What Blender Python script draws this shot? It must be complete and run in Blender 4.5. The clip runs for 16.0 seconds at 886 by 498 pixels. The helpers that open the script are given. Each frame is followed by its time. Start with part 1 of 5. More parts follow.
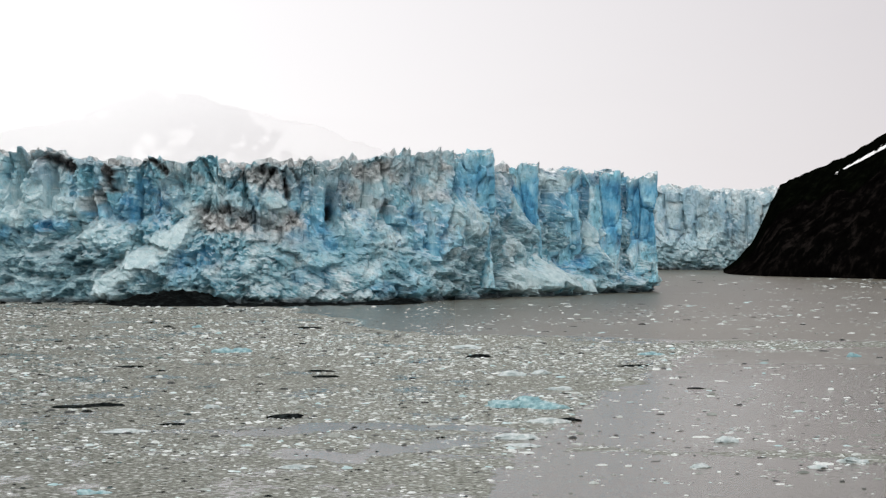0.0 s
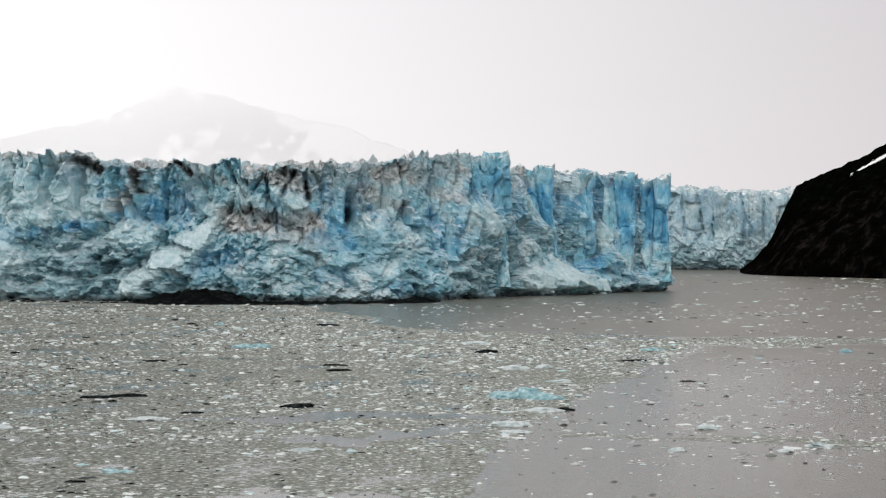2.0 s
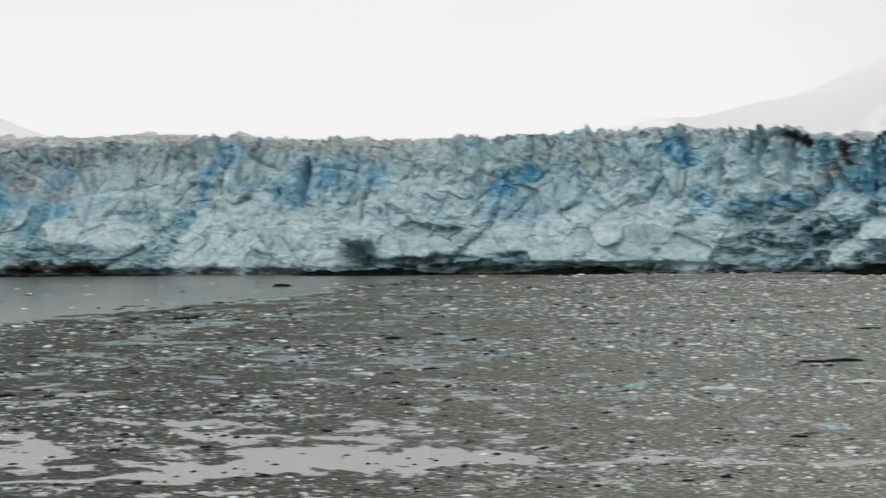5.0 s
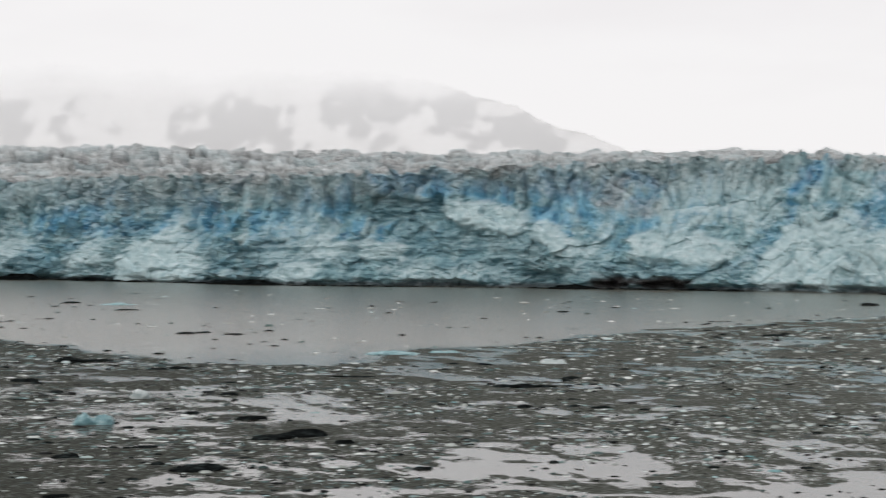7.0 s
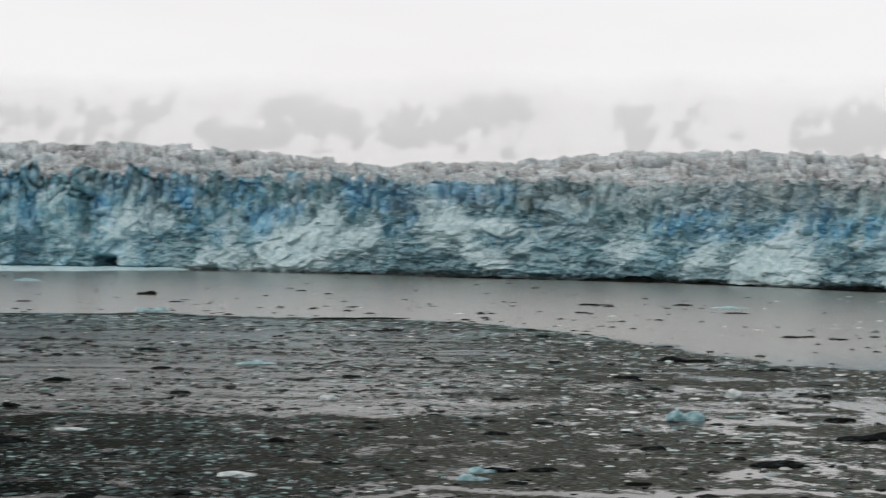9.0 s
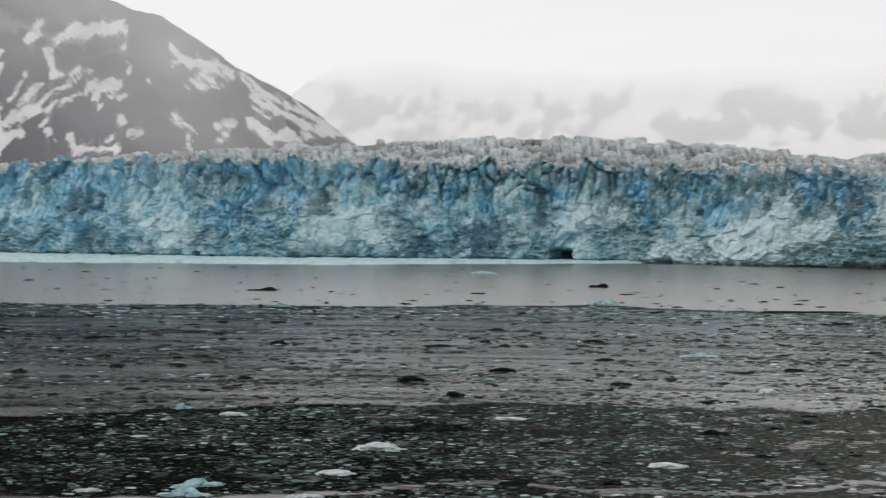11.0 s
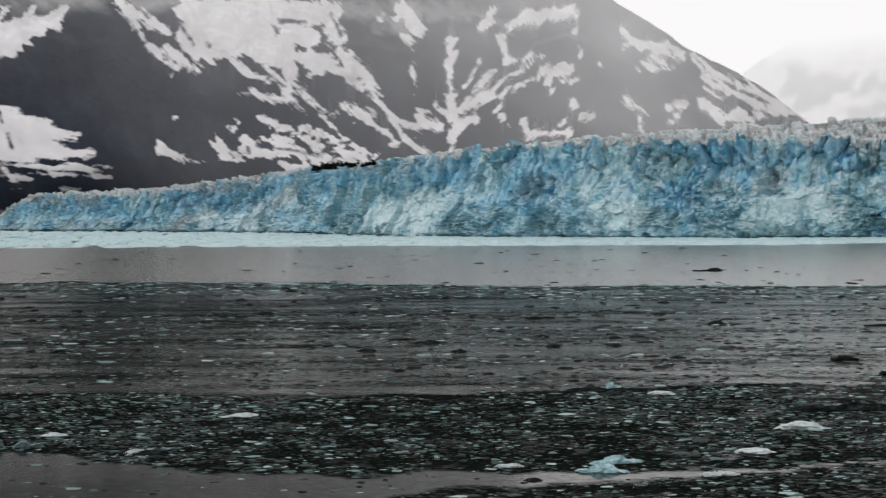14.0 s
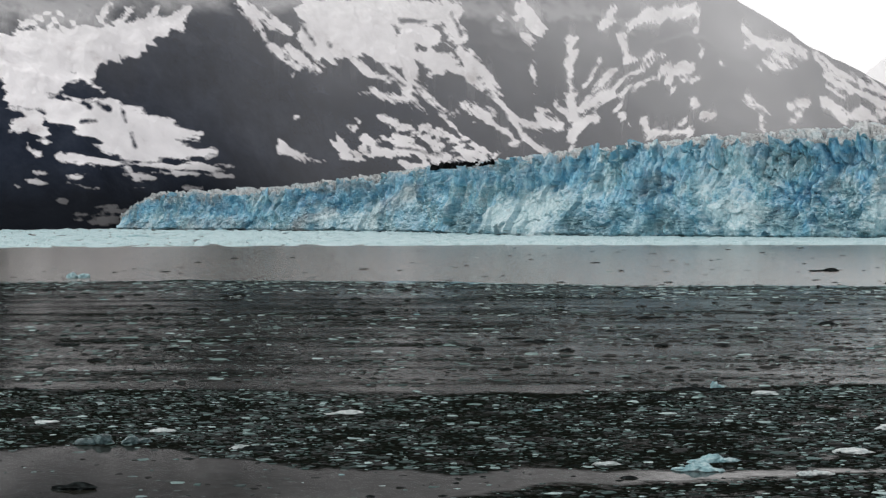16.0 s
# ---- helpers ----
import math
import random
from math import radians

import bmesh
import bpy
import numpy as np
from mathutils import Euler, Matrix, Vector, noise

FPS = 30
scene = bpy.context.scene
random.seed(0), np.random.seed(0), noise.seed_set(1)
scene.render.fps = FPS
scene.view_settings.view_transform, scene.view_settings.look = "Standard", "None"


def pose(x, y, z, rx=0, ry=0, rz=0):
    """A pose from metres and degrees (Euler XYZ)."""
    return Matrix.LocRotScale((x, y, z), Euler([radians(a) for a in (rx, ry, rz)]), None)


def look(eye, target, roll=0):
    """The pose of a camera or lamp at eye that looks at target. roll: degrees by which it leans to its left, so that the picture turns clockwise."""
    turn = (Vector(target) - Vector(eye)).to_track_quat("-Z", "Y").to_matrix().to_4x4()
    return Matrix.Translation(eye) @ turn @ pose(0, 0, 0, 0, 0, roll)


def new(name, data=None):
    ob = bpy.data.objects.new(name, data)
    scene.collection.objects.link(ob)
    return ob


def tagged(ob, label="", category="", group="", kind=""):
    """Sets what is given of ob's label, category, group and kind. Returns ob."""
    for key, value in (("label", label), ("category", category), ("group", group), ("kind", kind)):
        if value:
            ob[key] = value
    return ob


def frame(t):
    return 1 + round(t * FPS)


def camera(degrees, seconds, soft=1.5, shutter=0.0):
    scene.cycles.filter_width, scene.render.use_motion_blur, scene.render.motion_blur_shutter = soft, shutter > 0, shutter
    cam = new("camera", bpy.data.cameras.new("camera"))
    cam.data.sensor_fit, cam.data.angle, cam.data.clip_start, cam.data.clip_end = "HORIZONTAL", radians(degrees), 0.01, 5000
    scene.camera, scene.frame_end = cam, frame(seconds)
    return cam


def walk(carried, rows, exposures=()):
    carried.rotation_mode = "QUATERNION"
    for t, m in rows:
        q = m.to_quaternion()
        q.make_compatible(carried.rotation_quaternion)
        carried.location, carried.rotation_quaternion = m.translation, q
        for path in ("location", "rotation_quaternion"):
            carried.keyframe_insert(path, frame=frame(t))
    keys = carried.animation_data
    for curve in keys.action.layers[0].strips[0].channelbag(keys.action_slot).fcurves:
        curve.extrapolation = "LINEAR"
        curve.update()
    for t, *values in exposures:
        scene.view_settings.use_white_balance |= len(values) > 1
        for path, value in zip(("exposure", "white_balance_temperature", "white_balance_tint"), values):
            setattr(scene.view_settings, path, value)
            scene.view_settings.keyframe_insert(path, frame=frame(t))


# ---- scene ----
cam = camera(22.733, 16.0, soft=1.3, shutter=0.42)

# seconds, place of the eye, heading to the left of north, pitch, roll
PATH = [
    (0.0, -0.01, 0.01, 32.94, -0.000, -0.601, -0.070),
    (0.5, 0.96, -3.51, 32.94, 0.168, -0.580, -0.060),
    (1.0, 2.05, -8.12, 33.07, 0.335, -0.586, -0.036),
    (1.5, 3.40, -14.91, 33.38, 0.532, -0.630, -0.048),
    (2.0, 4.40, -25.23, 33.23, 0.693, -0.601, -0.045),
    (2.5, 4.60, -34.50, 32.90, 0.865, -0.468, -0.020),
    (3.0, 5.40, -42.60, 32.90, 3.574, -0.772, -0.213),
    (3.5, 6.00, -45.50, 32.79, 7.970, -1.372, -0.865),
    (4.0, 8.40, -45.58, 33.16, 12.060, -1.503, -1.227),
    (4.2, 8.80, -45.47, 33.06, 13.490, -1.437, -1.263),
    (6.3, 0.50, -45.25, 33.11, 28.216, -0.673, -0.495),
    (6.5, 0.50, -44.82, 33.15, 29.804, -0.628, -0.372),
    (7.0, 1.15, -43.87, 33.08, 33.858, -0.524, -0.222),
    (7.5, 2.55, -44.18, 33.23, 37.917, -0.470, -0.159),
    (8.0, 5.16, -45.53, 33.24, 41.983, -0.402, -0.099),
    (8.5, 9.30, -47.73, 32.76, 46.126, -0.322, 0.148),
    (9.0, 13.26, -49.55, 32.90, 49.946, -0.432, 0.535),
    (9.5, 16.18, -50.79, 32.79, 53.420, -0.550, 0.652),
    (10.0, 17.74, -50.21, 33.17, 56.625, -0.603, 0.604),
    (10.2, 17.93, -49.93, 33.20, 57.757, -0.615, 0.558),
    (12.3, 18.41, -46.04, 32.74, 67.379, -0.952, -0.054),
    (12.5, 18.63, -45.86, 32.74, 68.161, -0.991, -0.132),
    (13.0, 19.94, -45.53, 32.79, 70.060, -1.075, -0.260),
    (13.5, 21.75, -45.35, 32.87, 71.841, -1.142, -0.419),
    (14.0, 23.76, -45.32, 32.97, 73.626, -1.168, -0.535),
    (14.5, 25.48, -45.29, 33.05, 75.332, -1.182, -0.529),
    (15.0, 27.09, -44.93, 33.14, 76.427, -1.192, -0.539),
    (15.5, 28.03, -44.37, 33.13, 76.914, -1.185, -0.505),
    (16.0, 28.30, -43.59, 33.17, 76.779, -1.166, -0.472),
]
walk(cam, [(t, pose(x, y, z, 0, 0, yaw) @ pose(0, 0, 0, 90 + pitch) @ pose(0, 0, 0, 0, 0, roll))
           for t, x, y, z, yaw, pitch, roll in PATH],
     exposures=[(0.0, -0.30), (1.5, -0.33), (2.5, -0.46), (3.0, -0.54), (4.2, -0.62), (10.2, -0.62), (12.3, -0.64), (13.5, -0.58), (15.0, -0.46), (16.0, -0.42)])

# ---- light: a bright overcast with a veiled sun ----
world = bpy.data.worlds.new("overcast_sky")
scene.world = world
world.use_nodes = True


def sky_nodes():
    nt = world.node_tree
    nt.nodes.clear()
    n, l = nt.nodes, nt.links
    out, bg = n.new("ShaderNodeOutputWorld"), n.new("ShaderNodeBackground")
    sky = n.new("ShaderNodeTexSky")
    sky.sky_type, sky.sun_disc = "NISHITA", False
    sky.sun_elevation, sky.sun_rotation = radians(46), radians(193)
    scale = n.new("ShaderNodeMix")
    scale.data_type, scale.blend_type = "RGBA", "MULTIPLY"
    scale.inputs[0].default_value = 1.0
    scale.inputs[7].default_value = (0.1, 0.1, 0.1, 1)
    l.new(sky.outputs[0], scale.inputs[6])
    co = n.new("ShaderNodeTexCoord")
    mp = n.new("ShaderNodeMapping")
    mp.inputs["Scale"].default_value = (2.2, 2.2, 9.0)
    l.new(co.outputs["Generated"], mp.inputs[0])
    cloud = n.new("ShaderNodeTexNoise")
    cloud.inputs["Scale"].default_value, cloud.inputs["Detail"].default_value = 1.6, 6
    cloud.inputs["Roughness"].default_value = 0.55
    l.new(mp.outputs[0], cloud.inputs["Vector"])
    ramp = n.new("ShaderNodeValToRGB")
    e = ramp.color_ramp.elements
    e[0].position, e[0].color = 0.28, (1.38, 1.345, 1.36, 1)
    e[1].position, e[1].color = 0.50, (1.45, 1.425, 1.435, 1)
    l.new(cloud.outputs[0], ramp.inputs[0])
    east = n.new("ShaderNodeVectorMath")
    east.operation = "DOT_PRODUCT"
    east.inputs[1].default_value = (0.75, 0.55, 0.35)
    l.new(co.outputs["Generated"], east.inputs[0])
    thick = n.new("ShaderNodeMapRange")
    for k, v in zip((1, 2, 3, 4), (0.42, 0.72, 0.0, 0.9)):
        thick.inputs[k].default_value = v
    l.new(east.outputs["Value"], thick.inputs[0])
    grey = n.new("ShaderNodeMix")
    grey.data_type = "RGBA"
    grey.inputs[7].default_value = (0.85, 0.80, 0.825, 1)
    l.new(thick.outputs[0], grey.inputs[0])
    l.new(ramp.outputs[0], grey.inputs[6])
    mix = n.new("ShaderNodeMix")
    mix.data_type = "RGBA"
    mix.inputs[0].default_value = 0.95
    l.new(scale.outputs[2], mix.inputs[6])
    l.new(grey.outputs[2], mix.inputs[7])
    l.new(mix.outputs[2], bg.inputs[0])
    bg.inputs[1].default_value = 1.0
    l.new(bg.outputs[0], out.inputs[0])


sky_nodes()
sun_data = bpy.data.lights.new("veiled_sun", "SUN")
sun_data.energy, sun_data.angle, sun_data.color = 1.0, radians(18), (1.0, 0.96, 0.9)
sun = new("veiled_sun", sun_data)
sun.matrix_world = look((0, 0, 800), (170, 760, 0))


# ---- noise on arrays ----
def rnd(ix, iy, iz, seed):
    with np.errstate(over="ignore"):
        h = (ix.astype(np.int64) * 374761393 + iy.astype(np.int64) * 668265263 + iz.astype(np.int64) * 2147483647 + seed * 974711)
        h = (h ^ (h >> 13)) * 1274126177
        h = (h ^ (h >> 16)) * 69069
        h = h ^ (h >> 11)
    return (h & 0xFFFFFF).astype(np.float64) / 0xFFFFFF


def smooth_noise(p, seed=0):
    """Value noise from 0 to 1 at the rows of p."""
    i = np.floor(p).astype(np.int64)
    f = p - i
    f = f * f * (3 - 2 * f)
    v = 0
    for a in (0, 1):
        for b in (0, 1):
            for c in (0, 1):
                w = (f[:, 0] if a else 1 - f[:, 0]) * (f[:, 1] if b else 1 - f[:, 1]) * (f[:, 2] if c else 1 - f[:, 2])
                v = v + w * rnd(i[:, 0] + a, i[:, 1] + b, i[:, 2] + c, seed)
    return v


def fbm(p, octaves=4, seed=0, gain=0.5):
    v, amp, total = 0, 1.0, 0
    for k in range(octaves):
        v = v + amp * smooth_noise(p * 2 ** k + 17.3 * k, seed + k)
        total += amp
        amp *= gain
    return v / total


def ridged(p, octaves=5, seed=0, gain=0.55):
    v, amp, total = 0, 1.0, 0
    for k in range(octaves):
        v = v + amp * (1 - np.abs(2 * smooth_noise(p * 2 ** k + 9.1 * k, seed + k) - 1))
        total += amp
        amp *= gain
    return v / total


def facets(p, seed=0, tilt=1.0):
    """Broken blocks: each cell has a height and a slope of its own. Returns height (-0.5..0.5 and tilt), the cell's random number, the distance to the joint."""
    i = np.floor(p).astype(np.int64)
    best = np.full(len(p), 9.0)
    second = np.full(len(p), 9.0)
    height, cell = np.zeros(len(p)), np.zeros(len(p))
    for a in (-1, 0, 1):
        for b in (-1, 0, 1):
            for c in (-1, 0, 1):
                j = i + (a, b, c)
                s = np.stack([rnd(j[:, 0], j[:, 1], j[:, 2], seed + k) for k in range(3)], 1)
                d = p - j - 0.1 - 0.8 * s
                q = (d * d).sum(1)
                near = q < best
                second = np.where(near, best, np.minimum(second, q))
                best = np.where(near, q, best)
                r = rnd(j[:, 0], j[:, 1], j[:, 2], seed + 7)
                g = np.stack([rnd(j[:, 0], j[:, 1], j[:, 2], seed + 8 + k) for k in range(3)], 1) - 0.5
                height = np.where(near, r - 0.5 + tilt * (g * d).sum(1), height)
                cell = np.where(near, r, cell)
    return height, cell, np.sqrt(second) - np.sqrt(best)


def step(a, b, x):
    f = np.clip((x - a) / (b - a), 0, 1)
    return f * f * (3 - 2 * f)


def bump_at(x, centre, width):
    return np.exp(-((x - centre) / width) ** 2)


# ---- materials ----
class Nodes:
    """A short hand for building a node material."""

    def __init__(self, name):
        self.mat = bpy.data.materials.new(name)
        self.mat.use_nodes = True
        self.t = self.mat.node_tree
        self.bsdf = self.t.nodes["Principled BSDF"]
        self.out = self.t.nodes["Material Output"]

    def node(self, kind, **sets):
        n = self.t.nodes.new("ShaderNode" + kind)
        for k, v in sets.items():
            n.inputs[k.replace("_", " ")].default_value = v
        return n

    def link(self, a, b):
        self.t.links.new(a, b)

    def noise(self, scale, detail=4, rough=0.55, stretch=None, distort=0.0):
        g = self.node("NewGeometry")
        src = g.outputs["Position"]
        if stretch:
            m = self.node("Mapping")
            m.inputs["Scale"].default_value = stretch
            self.link(src, m.inputs[0])
            src = m.outputs[0]
        n = self.node("TexNoise", Scale=scale, Detail=detail, Roughness=rough, Distortion=distort)
        self.link(src, n.inputs["Vector"])
        return n.outputs[0]

    def attr(self, name):
        n = self.t.nodes.new("ShaderNodeAttribute")
        n.attribute_name = name
        return n.outputs["Fac"]

    def ramp(self, src, *stops):
        n = self.t.nodes.new("ShaderNodeValToRGB")
        e = n.color_ramp.elements
        while len(e) < len(stops):
            e.new(0.5)
        for el, (pos, col) in zip(e, stops):
            el.position = pos
            el.color = (*col, 1) if isinstance(col, tuple) else (col, col, col, 1)
        self.link(src, n.inputs[0])
        return n.outputs[0]

    def mix(self, fac, a, b, blend="MIX"):
        n = self.t.nodes.new("ShaderNodeMix")
        n.data_type, n.blend_type = "RGBA", blend
        for sock, v in ((0, fac), (6, a), (7, b)):
            if isinstance(v, tuple):
                n.inputs[sock].default_value = (*v, 1)
            elif isinstance(v, (int, float)):
                n.inputs[sock].default_value = v
            else:
                self.link(v, n.inputs[sock])
        return n.outputs[2]

    def math(self, op, a, b=0.0, clamp=False):
        n = self.t.nodes.new("ShaderNodeMath")
        n.operation, n.use_clamp = op, clamp
        for sock, v in ((0, a), (1, b)):
            if isinstance(v, (int, float)):
                n.inputs[sock].default_value = v
            else:
                self.link(v, n.inputs[sock])
        return n.outputs[0]

    def bump(self, height, strength, distance):
        n = self.node("Bump", Strength=strength, Distance=distance)
        self.link(height, n.inputs["Height"])
        self.link(n.outputs[0], self.bsdf.inputs["Normal"])
        return n

    def finish(self, colour, rough=0.6, spec=0.3):
        for sock, v in (("Base Color", colour), ("Roughness", rough), ("Specular IOR Level", spec)):
            if isinstance(v, (int, float)):
                self.bsdf.inputs[sock].default_value = v
            elif isinstance(v, tuple):
                self.bsdf.inputs[sock].default_value = (*v, 1)
            else:
                self.link(v, self.bsdf.inputs[sock])
        return self.mat


def glacier_ice(name, haze=0.0):
    m = Nodes(name)
    grain = m.noise(0.09, 6, 0.66, (1, 1, 0.7))
    pale = m.ramp(grain, (0.33, (0.085, 0.225, 0.265)), (0.48, (0.265, 0.46, 0.505)), (0.64, (0.61, 0.77, 0.79)))
    clean = m.ramp(grain, (0.32, (0.085, 0.35, 0.48)), (0.48, (0.31, 0.62, 0.73)), (0.63, (0.75, 0.90, 0.935)))
    pale = m.mix(m.math("DIVIDE", m.attr("clean"), 0.8, True), pale, clean)
    # distance haze mixed into the colour as a pale, even tone
    pale = m.mix(haze, pale, (0.64, 0.75, 0.79))
    # dark flecks put the shade of fine crevices into the colour
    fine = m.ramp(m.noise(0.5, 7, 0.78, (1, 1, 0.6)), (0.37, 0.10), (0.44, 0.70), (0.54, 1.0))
    pale = m.mix(0.72 - 0.3 * haze, pale, fine, "MULTIPLY")
    deep = m.ramp(m.noise(0.16, 5, 0.65, (1, 1, 0.5)), (0.32, (0.025, 0.15, 0.31)), (0.49, (0.11, 0.40, 0.62)), (0.66, (0.38, 0.68, 0.80)))
    c = m.mix(m.attr("blue"), pale, deep)
    teal = m.ramp(m.noise(0.2, 6, 0.68, (0.8, 0.8, 2.5)), (0.35, (0.025, 0.075, 0.095)), (0.50, (0.14, 0.28, 0.33)), (0.66, (0.45, 0.62, 0.65)))
    c = m.mix(m.attr("wet"), c, teal)
    soil = m.ramp(m.noise(0.35, 6, 0.72), (0.33, (0.082, 0.083, 0.082)), (0.46, (0.315, 0.322, 0.316)), (0.62, (0.63, 0.65, 0.65)))
    c = m.mix(m.attr("dirt"), c, soil)
    drift = m.ramp(m.noise(0.25, 6, 0.7), (0.32, (0.30, 0.48, 0.525)), (0.60, (0.63, 0.775, 0.80)))
    g = m.node("NewGeometry")
    up = m.node("SeparateXYZ")
    m.link(g.outputs["True Normal"], up.inputs[0])
    lies = m.ramp(up.outputs[2], (0.28, 0.0), (0.64, 1.0))
    # the dark stops stand for shaded crevasse lines in the snow
    cap = m.ramp(m.noise(0.22, 6, 0.72, (1, 1, 0.6)), (0.36, (0.10, 0.12, 0.125)), (0.43, (0.40, 0.46, 0.475)), (0.50, (0.62, 0.68, 0.69)), (0.60, (0.86, 0.89, 0.90)))
    c = m.mix(m.math("MULTIPLY", m.attr("snow"), lies), c, cap)
    c = m.mix(m.math("MULTIPLY", m.attr("powder"), m.ramp(m.noise(0.3, 6, 0.72), (0.34, 0.25), (0.5, 0.9))), c, drift)
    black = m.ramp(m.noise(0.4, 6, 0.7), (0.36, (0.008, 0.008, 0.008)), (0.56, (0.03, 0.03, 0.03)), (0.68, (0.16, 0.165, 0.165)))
    c = m.mix(m.attr("black_share"), c, black)
    m.bump(m.noise(0.6, 7, 0.75), 0.8, 1.2)
    return m.finish(c, 0.55, 0.3)


def silty_water():
    """Grey melt water; a matte slush of crushed ice lies on it where the brash is thick."""
    m = Nodes("silty_water")
    body = m.mix(m.attr("ripple"), (0.022, 0.022, 0.018), m.ramp(m.noise(0.004, 4, 0.6), (0.35, (0.104, 0.098, 0.076)), (0.65, (0.14, 0.133, 0.106))))
    grain = m.noise(0.7, 6, 0.72)
    clot = m.noise(0.09, 4, 0.6)
    s = m.math("ADD", m.attr("slush"), m.math("ADD", m.math("MULTIPLY", m.math("SUBTRACT", grain, 0.5), 2.0), m.math("MULTIPLY", m.math("SUBTRACT", clot, 0.5), 0.3)))
    # adds dark matte colour in the west, imitating the water's dim reflections there
    s = m.math("MAXIMUM", m.ramp(s, (0.40, 0.0), (0.56, 1.0)), m.math("MULTIPLY", m.attr("dimming"), m.math("MULTIPLY", m.ramp(m.noise(0.05, 5, 0.6), (0.35, 0.85), (0.65, 1.1)), m.ramp(m.noise(0.5, 5, 0.7), (0.36, 0.72), (0.60, 1.15)))))
    tone = m.noise(1.1, 5, 0.7)
    light = m.ramp(tone, (0.34, (0.10, 0.106, 0.092)), (0.5, (0.205, 0.212, 0.186)), (0.64, (0.43, 0.46, 0.425)))
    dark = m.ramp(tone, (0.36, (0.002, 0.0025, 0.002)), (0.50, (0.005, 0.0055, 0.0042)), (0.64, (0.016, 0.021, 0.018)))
    cells = m.node("TexVoronoi", Scale=0.85, Randomness=1.0)
    g = m.node("NewGeometry")
    m.link(g.outputs["Position"], cells.inputs["Vector"])
    rgb = m.node("SeparateColor")
    m.link(cells.outputs["Color"], rgb.inputs[0])
    bit = m.math("MULTIPLY", m.ramp(cells.outputs["Distance"], (0.30, 1.0), (0.42, 0.0)), m.ramp(rgb.outputs[0], (0.42, 0.0), (0.46, 1.0)))
    light = m.mix(bit, light, m.ramp(rgb.outputs[1], (0.0, (0.09, 0.095, 0.085)), (0.22, (0.16, 0.165, 0.15)), (0.3, (0.36, 0.375, 0.35)), (1.0, (0.66, 0.69, 0.66))))
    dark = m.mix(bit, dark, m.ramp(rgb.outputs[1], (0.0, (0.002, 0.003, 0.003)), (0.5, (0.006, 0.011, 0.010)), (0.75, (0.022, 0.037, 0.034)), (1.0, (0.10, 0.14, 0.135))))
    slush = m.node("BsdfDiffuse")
    m.link(m.mix(m.attr("west_dark"), light, dark), slush.inputs["Color"])
    h = m.math("ADD", m.math("MULTIPLY", m.noise(0.9, 5, 0.65), 0.35), m.math("MULTIPLY", m.noise(0.12, 3, 0.5), 0.8))
    bump = m.bump(m.math("MULTIPLY", h, m.attr("ripple")), 0.6, 0.3)
    m.link(bump.outputs[0], slush.inputs["Normal"])
    m.bsdf.inputs["IOR"].default_value = 1.33
    m.bsdf.inputs["Specular Tint"].default_value = (1.0, 0.965, 0.915, 1)
    mx = m.node("MixShader")
    m.link(s, mx.inputs[0])
    m.link(m.bsdf.outputs[0], mx.inputs[1])
    m.link(slush.outputs[0], mx.inputs[2])
    m.link(mx.outputs[0], m.out.inputs[0])
    rough = m.math("ADD", m.math("MULTIPLY", m.attr("ripple"), 0.16), 0.05)
    return m.finish(body, rough, 0.44)


def rock(name, dark, mid, light, scale, snowy=True, grit=5.0, edge_soft=0.07, rag=0.9):
    m = Nodes(name)
    c = m.ramp(m.noise(scale, 6, 0.65, (1, 1, 0.6)), (0.32, dark), (0.52, mid), (0.72, light))
    if snowy:
        edge = m.noise(scale * grit, 7, 0.78, (1, 1, 0.3))
        s = m.math("ADD", m.attr("snow"), m.math("MULTIPLY", m.math("SUBTRACT", edge, 0.5), rag))
        s = m.ramp(s, (0.51 - edge_soft, 0.0), (0.51 + edge_soft, 1.0))
        snow = m.ramp(m.noise(scale * 0.7, 5, 0.6), (0.28, (0.60, 0.58, 0.58)), (0.42, (0.86, 0.86, 0.87)), (0.6, (0.96, 0.96, 0.97)))
        c = m.mix(s, c, snow)
    m.bump(m.noise(scale * 2.5, 6, 0.7), 0.7, 1.0 / scale * 0.12)
    return m, c


def haze_by_alpha(m, share):
    """Imitates haze and cloud in the material: the sky shows through by a share from 0 to 1."""
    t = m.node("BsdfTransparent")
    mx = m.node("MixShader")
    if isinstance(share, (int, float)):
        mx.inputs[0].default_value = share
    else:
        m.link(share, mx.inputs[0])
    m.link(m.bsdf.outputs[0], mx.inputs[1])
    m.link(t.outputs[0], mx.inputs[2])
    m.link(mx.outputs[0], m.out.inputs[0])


def floe_ice(name, spec, *stops):
    m = Nodes(name)
    g = m.node("NewGeometry")
    c = m.ramp(g.outputs["Random Per Island"], *stops)
    c = m.mix(0.5, c, m.ramp(m.noise(2.5, 4, 0.6), (0.3, 0.5), (0.65, 1.0)), "MULTIPLY")
    return m.finish(c, 0.7, spec)


def berg_ice(name, dark, mid, light, rough=0.4, spec=0.4):
    m = Nodes(name)
    c = m.ramp(m.noise(0.9, 5, 0.65), (0.32, dark), (0.5, mid), (0.68, light))
    m.bump(m.noise(3.0, 5, 0.7), 0.7, 0.25)
    return m.finish(c, rough, spec)


